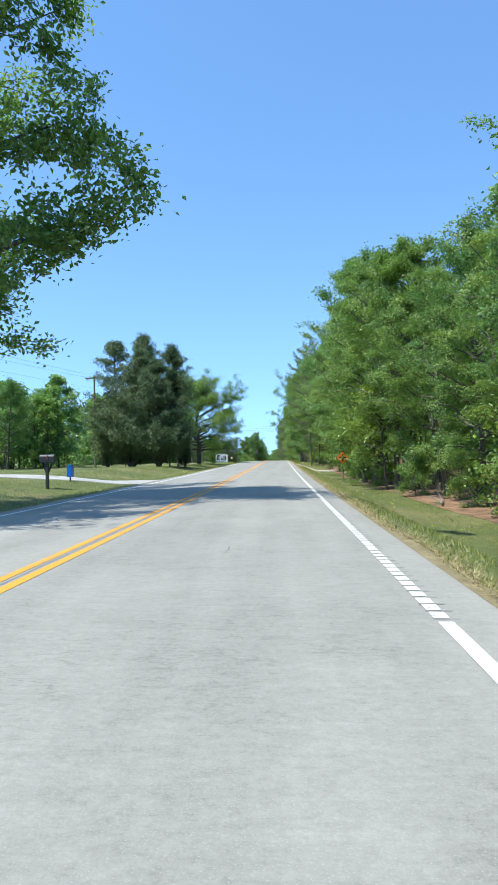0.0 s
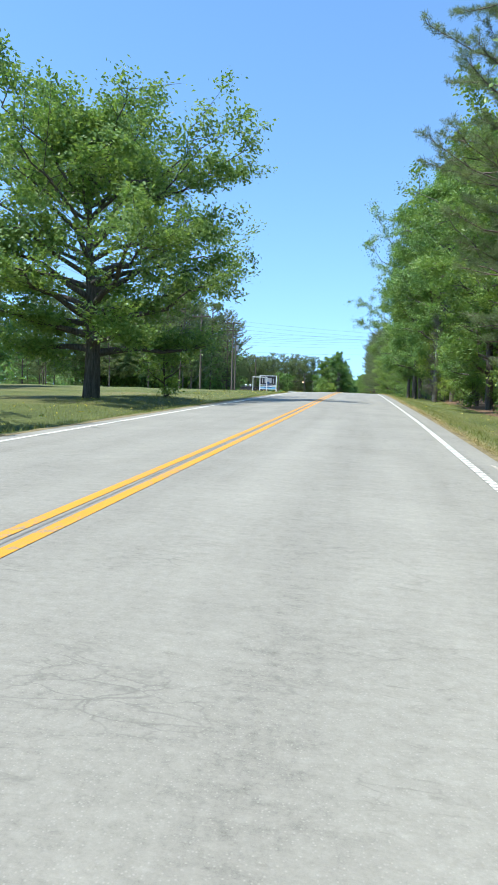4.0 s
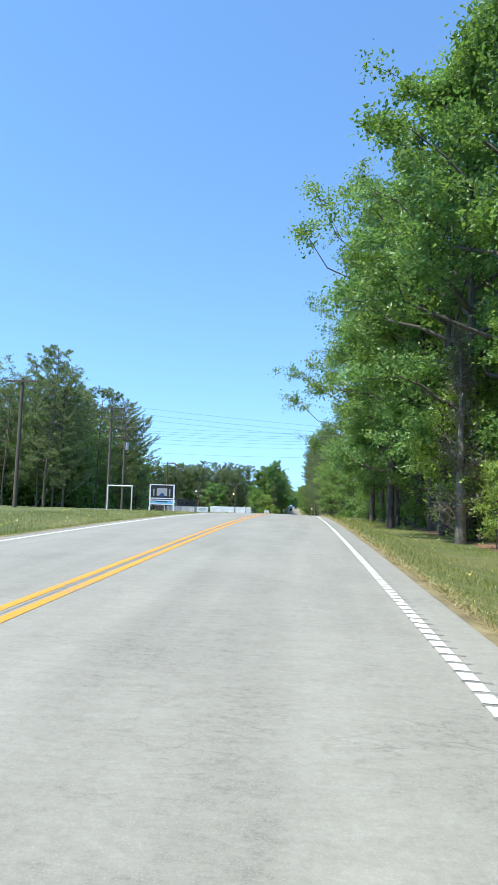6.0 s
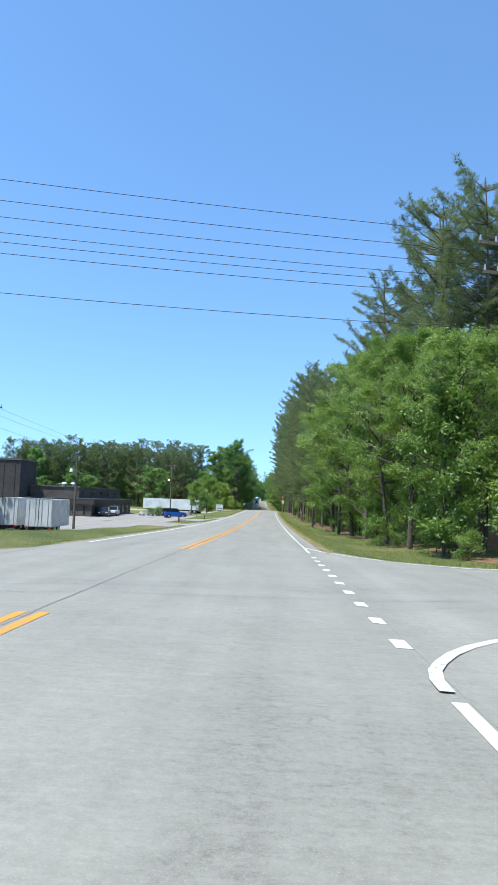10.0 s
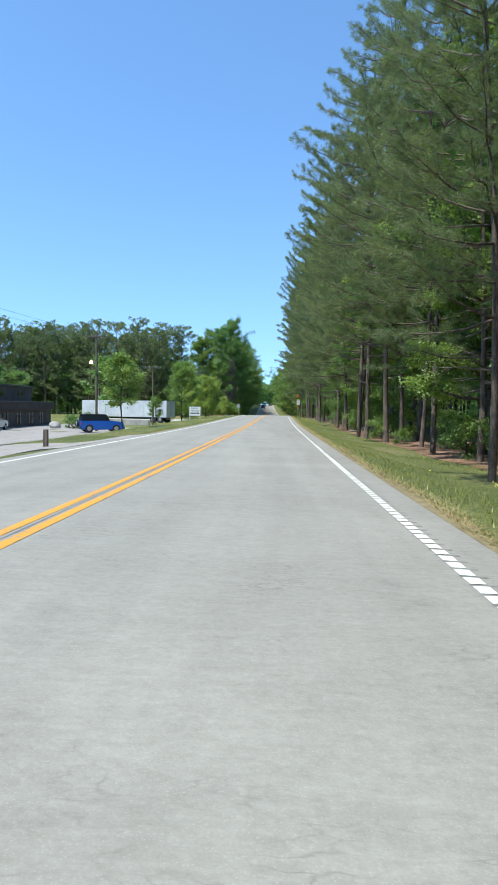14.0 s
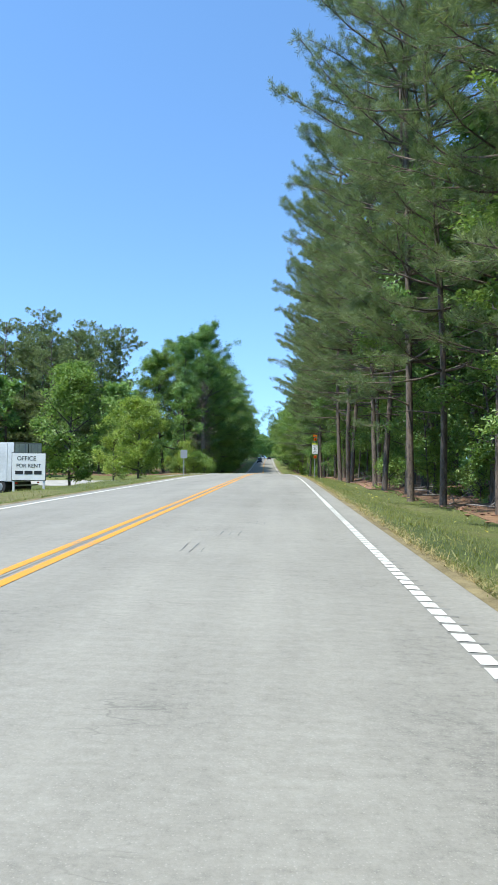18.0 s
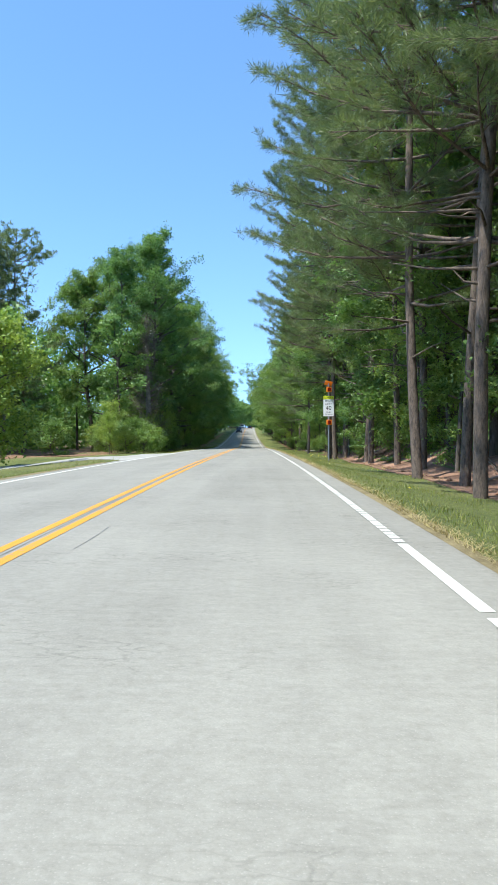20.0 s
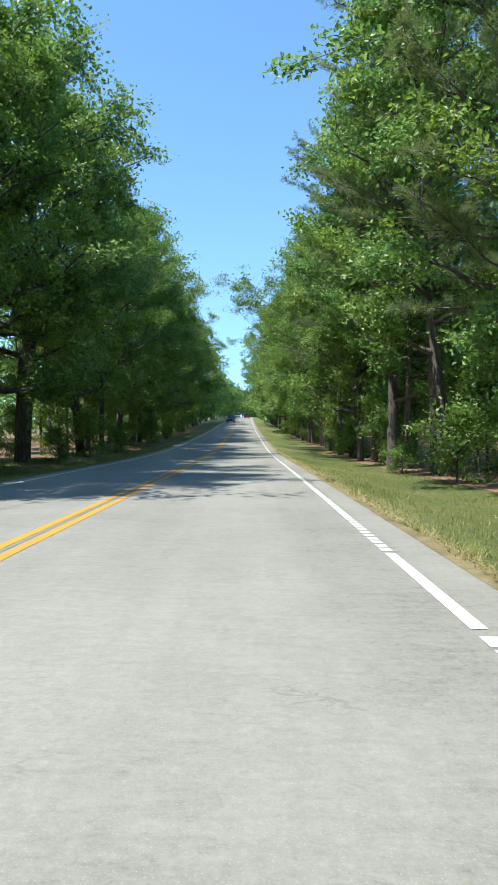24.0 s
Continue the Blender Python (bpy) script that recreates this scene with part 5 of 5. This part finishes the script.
gate = thing("pipe_gate", -11.2, 160.2, None, 0, "white pipe frame standing in the grass", "gate")
for px in (-0.82, 0.82):
    part("post", rod((px, 0, -0.2), (px, 0, 1.6), 0.045), WHITE_METAL, gate)
part("top_bar", rod((-0.86, 0, 1.6), (0.86, 0, 1.6), 0.045), WHITE_METAL, gate)

low = thing("low_sign", -11.3, 198, None, 0, "low white panel sign in front of the trailers", "sign")
part("panel", box(1.4, 0.06, 0.7, (0, 0, 0.15)), WHITE_METAL, low)
for px in (-0.62, 0.62):
    part("post", box(0.08, 0.08, 0.95, (px, 0.08, -0.1)), WHITE_METAL, low)
for pz, pw in ((0.62, 0.9), (0.46, 1.1), (0.32, 0.7)):
    part("text_bar", box(pw, 0.01, 0.07, (0, -0.035, pz)), SIGN_GREY, low)

# ---- mailboxes ----
def mailbox(x, y, turn, label, skin, tall=1.0, wood=BLACK_PAINT):
    mb = thing("mailbox", x, y, None, turn, label, "mailbox")
    part("post", box(0.12, 0.12, tall + 0.2, (0, 0, -0.2)), wood, mb, bevel=0.008)
    for s in (-1, 1):
        part("brace", rod((0, 0, tall * 0.55), (s * 0.2, 0, tall - 0.02), 0.035), wood, mb)
    part("arm", box(0.5, 0.16, 0.05, (0, 0, tall)), wood, mb)
    bm = bmesh.new()
    prof = [(-0.13, 0), (0.13, 0), (0.13, 0.17)] + [(0.13 * math.cos(a), 0.17 + 0.13 * math.sin(a)) for a in np.linspace(0.2, math.pi - 0.2, 9)] + [(-0.13, 0.17)]
    slab(prof, -0.28, 0.28, bm)
    body = part("box", bm, skin, mb)
    body.matrix_local = pose(0, 0, tall + 0.05, 0, 0, 90)
    door = part("door", slab([(a * 1.04, b * 1.03) for a, b in prof], -0.3, -0.28), skin, mb)
    door.matrix_local = pose(0, 0, tall + 0.045, 0, 0, 90)
    part("flag", box(0.02, 0.03, 0.2, (0.05, -0.145, tall + 0.14)), RED_PAINT, mb)
    return mb


mailbox(-8.9, 38.3, 0, "dark mailbox on a braced wooden post at the verge", BLACK_PAINT, 1.05)
tube = thing("paper_box", -8.95, 41.5, None, 0, "narrow dark blue box on the verge near the mailbox", "box")
part("post", box(0.06, 0.06, 0.35, (0, 0, -0.1)), BLACK_PAINT, tube)
part("body", box(0.24, 0.3, 0.55, (0, 0, 0.2)), BLUE_PAINT, tube, bevel=0.02)
mailbox(7.1, 107.5, 90, "orange-red mailbox on a short post by the woods", RED_PAINT, 0.85, BARK)

for fx, fy in ((-11.2, 84.0), (-10.4, 87.0), (-16.5, 86)):
    fp = thing("fence_post", fx, fy, None, 0, "weathered wooden fence post in the grass", "fence post", "old fence posts")
    part("post", rod((0, 0, -0.3), (0.03, 0, 1.15), 0.08, 0.07, 9), POLE_WOOD, fp)
for mx, my in ((-7.6, 267.0), (-9.2, 255.0)):
    st = thing("marker_post", mx, my, None, 0, "short square wooden post on the grass strip", "post", "marker posts")
    part("post", box(0.15, 0.15, 0.8, (0, 0, -0.15)), POLE_WOOD, st, bevel=0.01)

# ---- utility poles and lines ----
def utility_pole(x, y, top, arms, label, turn=0, lamp=None, drum=False, tags=False, lens=None):
    up = thing("utility_pole", x, y, None, turn, label, "utility pole")
    h = top - float(land(x, y))
    part("pole", rod((0, 0, -0.5), (0, 0, h), 0.15, 0.1, 12), POLE_WOOD, up)
    for zz, half in arms:
        part("crossarm", box(half * 2, 0.1, 0.12, (0, -0.12, h - zz)), POLE_WOOD, up)
        for k in (-1, -0.45, 0.45, 1):
            part("insulator", rod((k * half * 0.94, -0.12, h - zz + 0.12), (k * half * 0.94, -0.12, h - zz + 0.34), 0.05, 0.03, 8), STEEL, up)
    if drum:
        part("transformer", rod((0.33, -0.1, h - 2.9), (0.33, -0.1, h - 2.0), 0.22, 0.22, 14), SIGN_GREY, up, "grey drum transformer")
    if lamp:
        arm = part("lamp_arm", rod((0, 0, lamp - float(land(x, y))), (-0.5, -0.3, lamp + 0.12 - float(land(x, y))), 0.03), STEEL, up)
        head = part("lamp_head", rod((-0.5, -0.3, lamp - 0.18 - float(land(x, y))), (-0.5, -0.3, lamp + 0.2 - float(land(x, y))), 0.22, 0.1, 14), lens or WHITE_METAL, up, "lit warm yard light" if lens else "pale yard light")
    if tags:
        for zz, mat in ((2.3, SIGN_GREEN), (1.85, SIGN_WHITE)):
            part("sign_panel", box(0.42, 0.02, 0.4, (-0.05, -0.17, zz)), mat, up)
    return up


utility_pole(-18.3, 160, 11.5, [(0.3, 1.1)], "brown wooden utility pole at the edge of the field")
utility_pole(-19.4, 185, 13.4, [(0.3, 1.2), (1.4, 1.2)], "tall wooden utility pole with tangled lines", 10)
utility_pole(-21.4, 198, 12.8, [(0.3, 1.3), (1.5, 1.2)], "wooden utility pole with crossarms and a transformer", 10, None, True)
utility_pole(9.1, 206.6, 13.6, [(0.25, 1.2), (1.35, 1.0)], "wooden utility pole with crossarms and small signs", 12, None, False, True)
utility_pole(-24.5, 240, 11.3, [(0.35, 1.3)], "dark wooden utility pole with one crossarm by the lot")
utility_pole(-20.9, 255.7, 7.6, [], "short dark pole with a flood lamp by the lot", 0, 6.3)
utility_pole(-19.3, 316, 10.4, [(0.5, 1.2)], "wooden pole with a lit yard light by the parking lot", 0, 7.2, lens=LAMP_GLOW)
utility_pole(-18.3, 343.4, 8.3, [(0.15, 1.2)], "dark wooden utility pole in front of the white trailer")
utility_pole(48, 214, 12.5, [(0.3, 1.2)], "wooden utility pole beside the side road")
utility_pole(-62, 190, 14.0, [(0.3, 1.2)], "wooden utility pole beside the side road")
utility_pole(-22.4, 95, 13.2, [(0.4, 1.1)], "wooden utility pole behind the cedars")
utility_pole(-38.0, 20, 12.6, [(0.4, 1.1)], "wooden utility pole in the trees")


def line(a, b, sag, r=0.01):
    a, b = np.array(a, float), np.array(b, float)
    t = np.linspace(0, 1, 17)[:, None]
    pts = a + (b - a) * t - np.array([0, 0, 1]) * sag * 4 * t * (1 - t)
    tb = Tubes()
    tb.add(pts, [r] * 17, 4)
    tagged(new("power_line", tb.mesh("power_line", WIRE)), "thin dark overhead power line between wooden poles", "power line", "overhead lines")


for dx, z0, z1, z2 in ((-1.1, 12.75, 13.35, 13.0), (-0.4, 12.4, 13.0, 12.7), (0.4, 12.2, 12.8, 12.5), (1.1, 11.95, 12.55, 12.2), (0.7, 11.5, 12.1, 11.8), (0.0, 10.9, 11.5, 11.2), (0.3, 9.75, 10.35, 10.1)):
    line((-62, 190 + dx, z0 + 1.0), (-21.4, 198 + dx, z0), 0.5)
    line((-21.4, 198 + dx, z0), (8.8, 206.6 + dx, z1), 0.25)
    line((8.8, 206.6 + dx, z1), (48, 214 + dx, z2), 0.5)
for dx, z0, z1 in ((0, 13.6, 12.2), (0.6, 13.0, 11.7), (-0.6, 12.3, 11.2)):
    line((-19.4, 185 + dx, z0), (48, 200 + dx, z1), 0.9)
    line((-62, 178 + dx, z0 + 1), (-19.4, 185 + dx, z0), 0.6)
for k, dz in ((-0.9, 0), (0.9, 0), (0, -1.4)):
    line((-18.3 + k, 160, 11.3 + dz), (-19.4 + k, 185, 13.0 + dz), 0.4)
    line((-22.4 + k, 95, 13.0 + dz), (-18.3 + k, 160, 11.3 + dz), 1.0)
    line((-38 + k, 20, 12.4 + dz), (-22.4 + k, 95, 13.0 + dz), 0.6)
    line((-24.5 + k, 240, 11.0 + dz), (-19.3 + k, 316, 10.0 + dz), 0.9)
    line((-21.4 + k, 198, 12.3 + dz), (-24.5 + k, 240, 11.0 + dz), 0.4)
    line((-19.3 + k, 316, 9.9 + dz), (-18.3 + k, 343.4, 8.2 + dz), 0.3)
    line((-18.3 + k, 343.4, 8.2 + dz), (-60 + k, 352, 9.0 + dz), 0.5)
for k in (-0.25, 0.25):
    line((-21.4, 198, 10.5 + k), (-27.5, 190, 1.9), 0.0)
    line((-19.4, 185, 11 + k), (-26, 181, 2.3), 0.0)

# ---- vehicles ----
def wheel(parent, x, y, r, wide):
    side = 1 if x > 0 else -1
    ty = part("wheel", rod((x - wide / 2, y, r), (x + wide / 2, y, r), r, r, 18), RUBBER, parent, bevel=0.015)
    part("rim", rod((x + side * wide * 0.42, y, r), (x + side * wide * 0.53, y, r), r * 0.62, r * 0.5, 14), STEEL, ty)


def car(x, y, turn, paint, label, kind="suv", category="car"):
    """A vehicle pointing to its own +y."""
    ob = thing({"suv": "suv", "boxy": "suv", "pickup": "pickup_truck", "sedan": "car"}[kind], x, y, None, turn, label, category)
    ob.location.z += 0.03
    long, wide = {"suv": (4.6, 1.86), "boxy": (4.5, 1.9), "pickup": (5.6, 1.95), "sedan": (4.5, 1.8)}[kind]
    h1 = {"suv": 1.08, "boxy": 1.22, "pickup": 1.1, "sedan": 0.92}[kind]
    h2 = {"suv": 1.78, "boxy": 1.85, "pickup": 1.85, "sedan": 1.45}[kind]
    a = long / 2
    low = [(-a, 0.45), (-a + 0.12, 0.3), (a - 0.15, 0.3), (a, 0.5), (a - 0.05, h1 - 0.22), (a - 0.35, h1 - 0.1), (a * 0.42, h1), (-a + 0.05, h1), (-a - 0.02, h1 - 0.2)]
    bm = slab(low, -wide / 2, wide / 2)
    body = part("body", bm, paint, ob, "", bevel=0.06, smooth=False)
    body.matrix_local = pose(0, 0, 0, 0, 0, 90)
    rear = -a * 0.2 if kind == "pickup" else -a + (0.75 if kind == "sedan" else 0.12)
    cab = [(rear, h1 - 0.02), (a * 0.5, h1 - 0.02), (a * 0.16, h2), (rear + (0.1 if kind == "pickup" else 0.35), h2)]
    if kind == "boxy":
        cab = [(rear, h1 - 0.02), (a * 0.36, h1 - 0.02), (a * 0.2, h2), (rear + 0.1, h2)]
    bm = slab(cab, -wide * 0.44, wide * 0.44)
    for v in bm.verts:
        if v.co.z > h2 - 0.1:
            v.co.y *= 0.86
    glass = part("glasshouse", bm, CAR_GLASS, ob, "dark tinted glass", bevel=0.03)
    glass.matrix_local = pose(0, 0, 0, 0, 0, 90)
    roof = part("roof", box(wide * 0.75, (a * 0.16 - rear - 0.2), 0.05, (0, (a * 0.16 + rear + 0.25) / 2, h2 - 0.01)), BLACK_PAINT if kind == "boxy" else paint, ob, bevel=0.02)
    if kind == "boxy":
        spare = part("spare_wheel", rod((0, -a - 0.03, 0.95), (0, -a - 0.25, 0.95), 0.36, 0.34, 18), RUBBER, ob, bevel=0.02)
        part("rim", rod((0, -a - 0.24, 0.95), (0, -a - 0.28, 0.95), 0.2, 0.18, 14), STEEL, spare)
    for s in (-1, 1):
        for yy in (-a * 0.62, a * 0.62):
            wheel(ob, s * (wide / 2 - 0.1), yy, {"sedan": 0.32, "boxy": 0.42}.get(kind, 0.36), 0.26)
        part("headlight", box(0.36, 0.06, 0.16, (s * wide * 0.36, a - 0.03, h1 - 0.4)), WHITE_METAL, ob)
        part("tail_light", box(0.22, 0.05, 0.26, (s * wide * 0.42, -a, h1 - 0.42)), LENS_RED, ob)
    part("bumper", box(wide * 0.96, 0.12, 0.2, (0, -a - 0.02, 0.4)), BLACK_PAINT, ob, bevel=0.02)
    part("bumper", box(wide * 0.96, 0.12, 0.2, (0, a + 0.0, 0.4)), BLACK_PAINT, ob, bevel=0.02)
    return ob


car(-18.0, 313.0, -62, BLUE_PAINT, "bright blue boxy off-roader with a black roof at the lot's edge", "boxy")
car(-30.5, 308.0, 186, CAR_DARK, "dark blue-grey car parked beside the office", "suv")
car(-30.5, 315, 6, CAR_WHITE, "white pickup truck parked beside the office", "pickup", "truck")
car(float(rx(560)) - 3.9, 560, 180, CAR_DARK, "dark car on the road in the distance", "suv")
car(float(rx(640)) - 0.4, 640, 0, CAR_DARK, "dark car on the road in the distance", "sedan")
car(float(rx(655)) - 3.9, 655, 180, CAR_WHITE, "white car on the road in the distance", "suv")


def trailer(x, y, turn, long, label, floor=1.15, high=2.85):
    """A box trailer; its rear doors face its own -y, at the given place."""
    tr = thing("semi_trailer", x, y, None, turn, label, "trailer")
    part("box", box(2.55, long, high, (0, long / 2, floor)), TRAILER_SKIN, tr, "", bevel=0.03)
    for s in (-1, 1):
        door = part("rear_door", box(1.2, 0.05, high - 0.16, (s * 0.615, -0.03, floor + 0.08)), TRAILER_SKIN, tr)
        part("lock_rod", rod((s * 0.3, -0.075, floor + 0.1), (s * 0.3, -0.075, floor + high - 0.1), 0.018), STEEL, door)
        part("lock_rod", rod((s * 0.9, -0.075, floor + 0.1), (s * 0.9, -0.075, floor + high - 0.1), 0.018), STEEL, door)
        part("tail_light", box(0.2, 0.04, 0.1, (s * 1.05, -0.03, floor - 0.14)), LENS_RED, tr)
        for yy in (1.2, 2.5):
            wheel(tr, s * 1.0, yy, 0.5, 0.5)
        part("landing_leg", box(0.12, 0.12, floor, (s * 0.8, long - 3.0, 0)), STEEL, tr)
    part("door_seam", box(0.05, 0.02, high - 0.16, (0, -0.06, floor + 0.08)), BLACK_PAINT, tr)
    for s in (-1, 1):
        part("corner_post", box(0.1, 0.05, high, (s * 1.27, -0.02, floor)), SIGN_GREY, tr)
    part("rear_header", box(2.5, 0.05, 0.1, (0, -0.025, floor + high - 0.08)), SIGN_GREY, tr)
    n = int(long / 1.2)
    for k in range(n):
        for s in (-1, 1):
            part("rib", box(0.03, 0.06, high - 0.1, (s * 1.285, 0.6 + k * 1.2, floor + 0.05)), TRAILER_SKIN, tr)
    part("chassis", box(1.0, long - 1, 0.3, (0, long / 2, floor - 0.3)), BLACK_PAINT, tr)
    part("under_guard", box(2.3, 0.08, 0.1, (0, 0.05, 0.55)), STEEL, tr)
    return tr


trailer(-21.3, 245.5, 2, 6.2, "short grey-white box trailer with double rear doors by the lot", 0.55, 2.65)
trailer(-24.9, 246.3, 2, 6.2, "short white box trailer parked beside another", 0.55, 2.65)
trailer(-16.4, 348.2, 69, 16.0, "long white box trailer parked behind the grass bank", 0.85, 2.6)

wall = thing("concrete_wall", -24, 341.5, None, -14, "low weathered concrete wall in front of the trailer", "wall")
for k in range(6):
    part("block", box(1.95, 0.35, 0.95, (-5 + k * 2.0, 0, -0.1)), CONCRETE, wall, bevel=0.02)

# ---- office building ----
ox, oy = -37.95, 321.2
office = thing("office_building", ox, oy, None, 0, "low grey-brown office building with narrow upright windows", "building")
part("wall", box(11.9, 34, 2.75, (0, 0, -0.5)), TAN_WALL, office, "grey-brown lower wall")
part("upper_wall", box(12.7, 34.8, 0.95, (0, 0, 2.2)), BROWN_WALL, office, "dark brown overhanging band under the roof")
part("roof", box(12.8, 34.9, 0.12, (0, 0, 3.15)), ROOF, office)
part("upper_storey", box(9.2, 33, 2.0, (-1.35, 0.4, 3.25)), TAN_WALL, office, "grey-brown set-back upper storey")
part("roof", box(9.6, 33.4, 0.2, (-1.35, 0.4, 5.25)), ROOF, office)
for k in range(6):
    wn = part("window", box(0.42, 0.06, 1.5, (-4.9 + k * 1.9, -17.03, 0.35)), BLACK_PAINT, office)
    part("pane", box(0.34, 0.03, 1.4, (-4.9 + k * 1.9, -17.06, 0.4)), CAR_GLASS, wn)
for k in range(8):
    for q in (0, 1.05):
        wn = part("window", box(0.06, 0.42, 1.5, (5.98, -15.5 + k * 4.0 + q, 0.35)), BLACK_PAINT, office)
        part("pane", box(0.03, 0.34, 1.4, (6.01, -15.5 + k * 4.0 + q, 0.4)), CAR_GLASS, wn)
for k in range(5):
    wn = part("window", box(0.06, 1.6, 0.7, (3.28, -13 + k * 6.4, 3.95)), BLACK_PAINT, office)
    part("pane", box(0.03, 1.5, 0.6, (3.31, -13 + k * 6.4, 4.0)), CAR_GLASS, wn)
for vx, vy in ((-0.6, -13), (0.7, -11.5)):
    vent = part("roof_vent", rod((vx, vy, 5.45), (vx, vy, 5.95), 0.2, 0.2, 14), WHITE_METAL, office, "white mushroom vent")
    part("cap", rod((vx, vy, 5.9), (vx, vy, 6.2), 0.55, 0.25, 16), WHITE_METAL, vent)
depot = thing("warehouse", -60, 304, None, 0, "dark windowless warehouse behind the trailers", "building")
part("wall", box(32, 8, 10.2, (0, 0, -0.5)), BROWN_WALL, depot)
part("roof", box(32.4, 8.4, 0.3, (0, 0, 9.7)), ROOF, depot)
for k in range(16):
    part("rib", box(0.12, 0.08, 10.2, (-15.0 + k * 2.0, -4.03, -0.5)), BROWN_WALL, depot)

hedge = planted("shrub", broadleaf("hedge", 181, 1.3, 1.2, 0.02, 1600, 0.1, LEAF_DEEP, BARK, 18, 0.01, 0.03, 4, 0.16), "clipped green shrub by the parking lot", "shrub", "lot shrubs")
set_out(hedge, [(-24.6, 324.5, 1.0), (-22.9, 325, 1.1), (-21.2, 325.5, 0.95), (-23.4, 327, 0.9)], trees_rng)
rock = thing("planter_rock", -26.4, 323.5, None, 0, "pale rounded boulder beside the shrubs", "boulder")
bm = bmesh.new()
bmesh.ops.create_icosphere(bm, subdivisions=3, radius=0.7)
for v in bm.verts:
    v.co *= 1 + 0.22 * noise.noise(v.co * 1.7)
    v.co.z = v.co.z * 0.75 + 0.35
part("stone", bm, CONCRETE, rock, smooth=True)

# ---- fallen wood and litter under the trees ----
fall_rng = random.Random(31)
FR = fall_rng.uniform


def fallen(x, y, length, r, label, az):
    z = float(land(x, y)) + 0.11
    t = np.linspace(0, 1, 8)[:, None]
    d = np.array([math.cos(az), math.sin(az), 0])
    pts = np.array([x, y, z + r]) + d * length * (t - 0.5) + np.array([[0, 0, 1]]) * 0.12 * length * 0.2 * np.sin(t * 5 + x)
    for p in pts:
        p[2] = float(land(p[0], p[1])) + 0.08 + r + 0.03 * abs(math.sin(p[1] * 3))
    pts[1] = pts[0] + (pts[1] - pts[0]) * 0.03
    thick = np.linspace(r, r * 0.45, 8)
    thick[0], thick[-1] = 0.004, 0.004
    tb = Tubes()
    tb.add(pts, thick, 7)
    for k in range(3):
        q = pts[FR(0, 1) > 0.5 and 3 or 5]
        tip = q + np.array([FR(-0.6, 0.6), FR(-0.6, 0.6), FR(0.15, 0.6)])
        tb.add(np.stack([q, (q + tip) / 2 + 0.04, tip]), [r * 0.4, r * 0.3, r * 0.15], 4)
    tagged(new("fallen_branch", tb.mesh("fallen_branch", FALLEN)), label, "branch", "fallen wood")


for k in range(46):
    yy = FR(292, 400)
    fallen(float(rx(yy)) + FR(5.6, 9.5), yy, FR(0.9, 3.4), FR(0.025, 0.08), "grey fallen branch lying on the bank", FR(0, 3.14))
fallen(5.2, 309.5, 3.2, 0.07, "pale bare log lying in the verge grass", 1.25)
fallen(7.4, 402, 5.0, 0.09, "pale bare log at the foot of the trees", 0.15)
for k in range(22):
    yy = FR(20, 180) if k < 12 else FR(400, 450)
    fallen(float(rx(yy)) + FR(6.6, 8.8), yy, FR(0.8, 2.6), FR(0.02, 0.06), "grey fallen branch under the trees", FR(0, 3.14))


def clods():
    rng = np.random.default_rng(8)
    vs, fs, n = [], [], 0
    base = np.array([(1, 0, 0), (-1, 0, 0), (0, 1, 0), (0, -1, 0), (0, 0, 1), (0, 0, -1)], float)
    tri = np.array([(0, 2, 4), (2, 1, 4), (1, 3, 4), (3, 0, 4), (2, 0, 5), (1, 2, 5), (3, 1, 5), (0, 3, 5)])
    for _ in range(2600):
        y = rng.uniform(300, 402)
        x = float(rx(y)) + rng.uniform(5.2, 11)
        s = rng.uniform(0.015, 0.075)
        v = base * s * rng.uniform(0.5, 1.4, (6, 3)) * np.array([1.3, 1.3, 0.6]) + np.array([x, y, float(land(x, y)) + 0.06])
        vs.append(v)
        fs.append(tri + n)
        n += 6
    return mesh_np("clay_clods", np.concatenate(vs), np.concatenate(fs), CLAY)


tagged(new("clay_clods", clods()), "loose red clay clods and bark on the bank", "soil", kind="stuff")


def flowers():
    rng = np.random.default_rng(12)
    c = []
    for s0, s1, y0, y1, n in ((2.2, 5.5, 5, 180, 260), (-11, -6.6, 60, 176, 700), (2.5, 5.5, 250, 420, 200)):
        y = rng.uniform(y0, y1, n)
        x = rng.uniform(s0, s1, n) + rx(y)
        c.append(np.stack([x, y, land(x, y) + rng.uniform(0.1, 0.28, n)], -1))
    c = np.concatenate(c)
    v, f = leaf_cloud(rng, c, len(c) * 2, 0.02, 0.05, 1.0, 0.8, True)
    return mesh_np("wildflowers", v, f, FLOWER)


tagged(new("wildflowers", flowers()), "tiny yellow wildflowers in the verge grass", "flowers", kind="stuff")
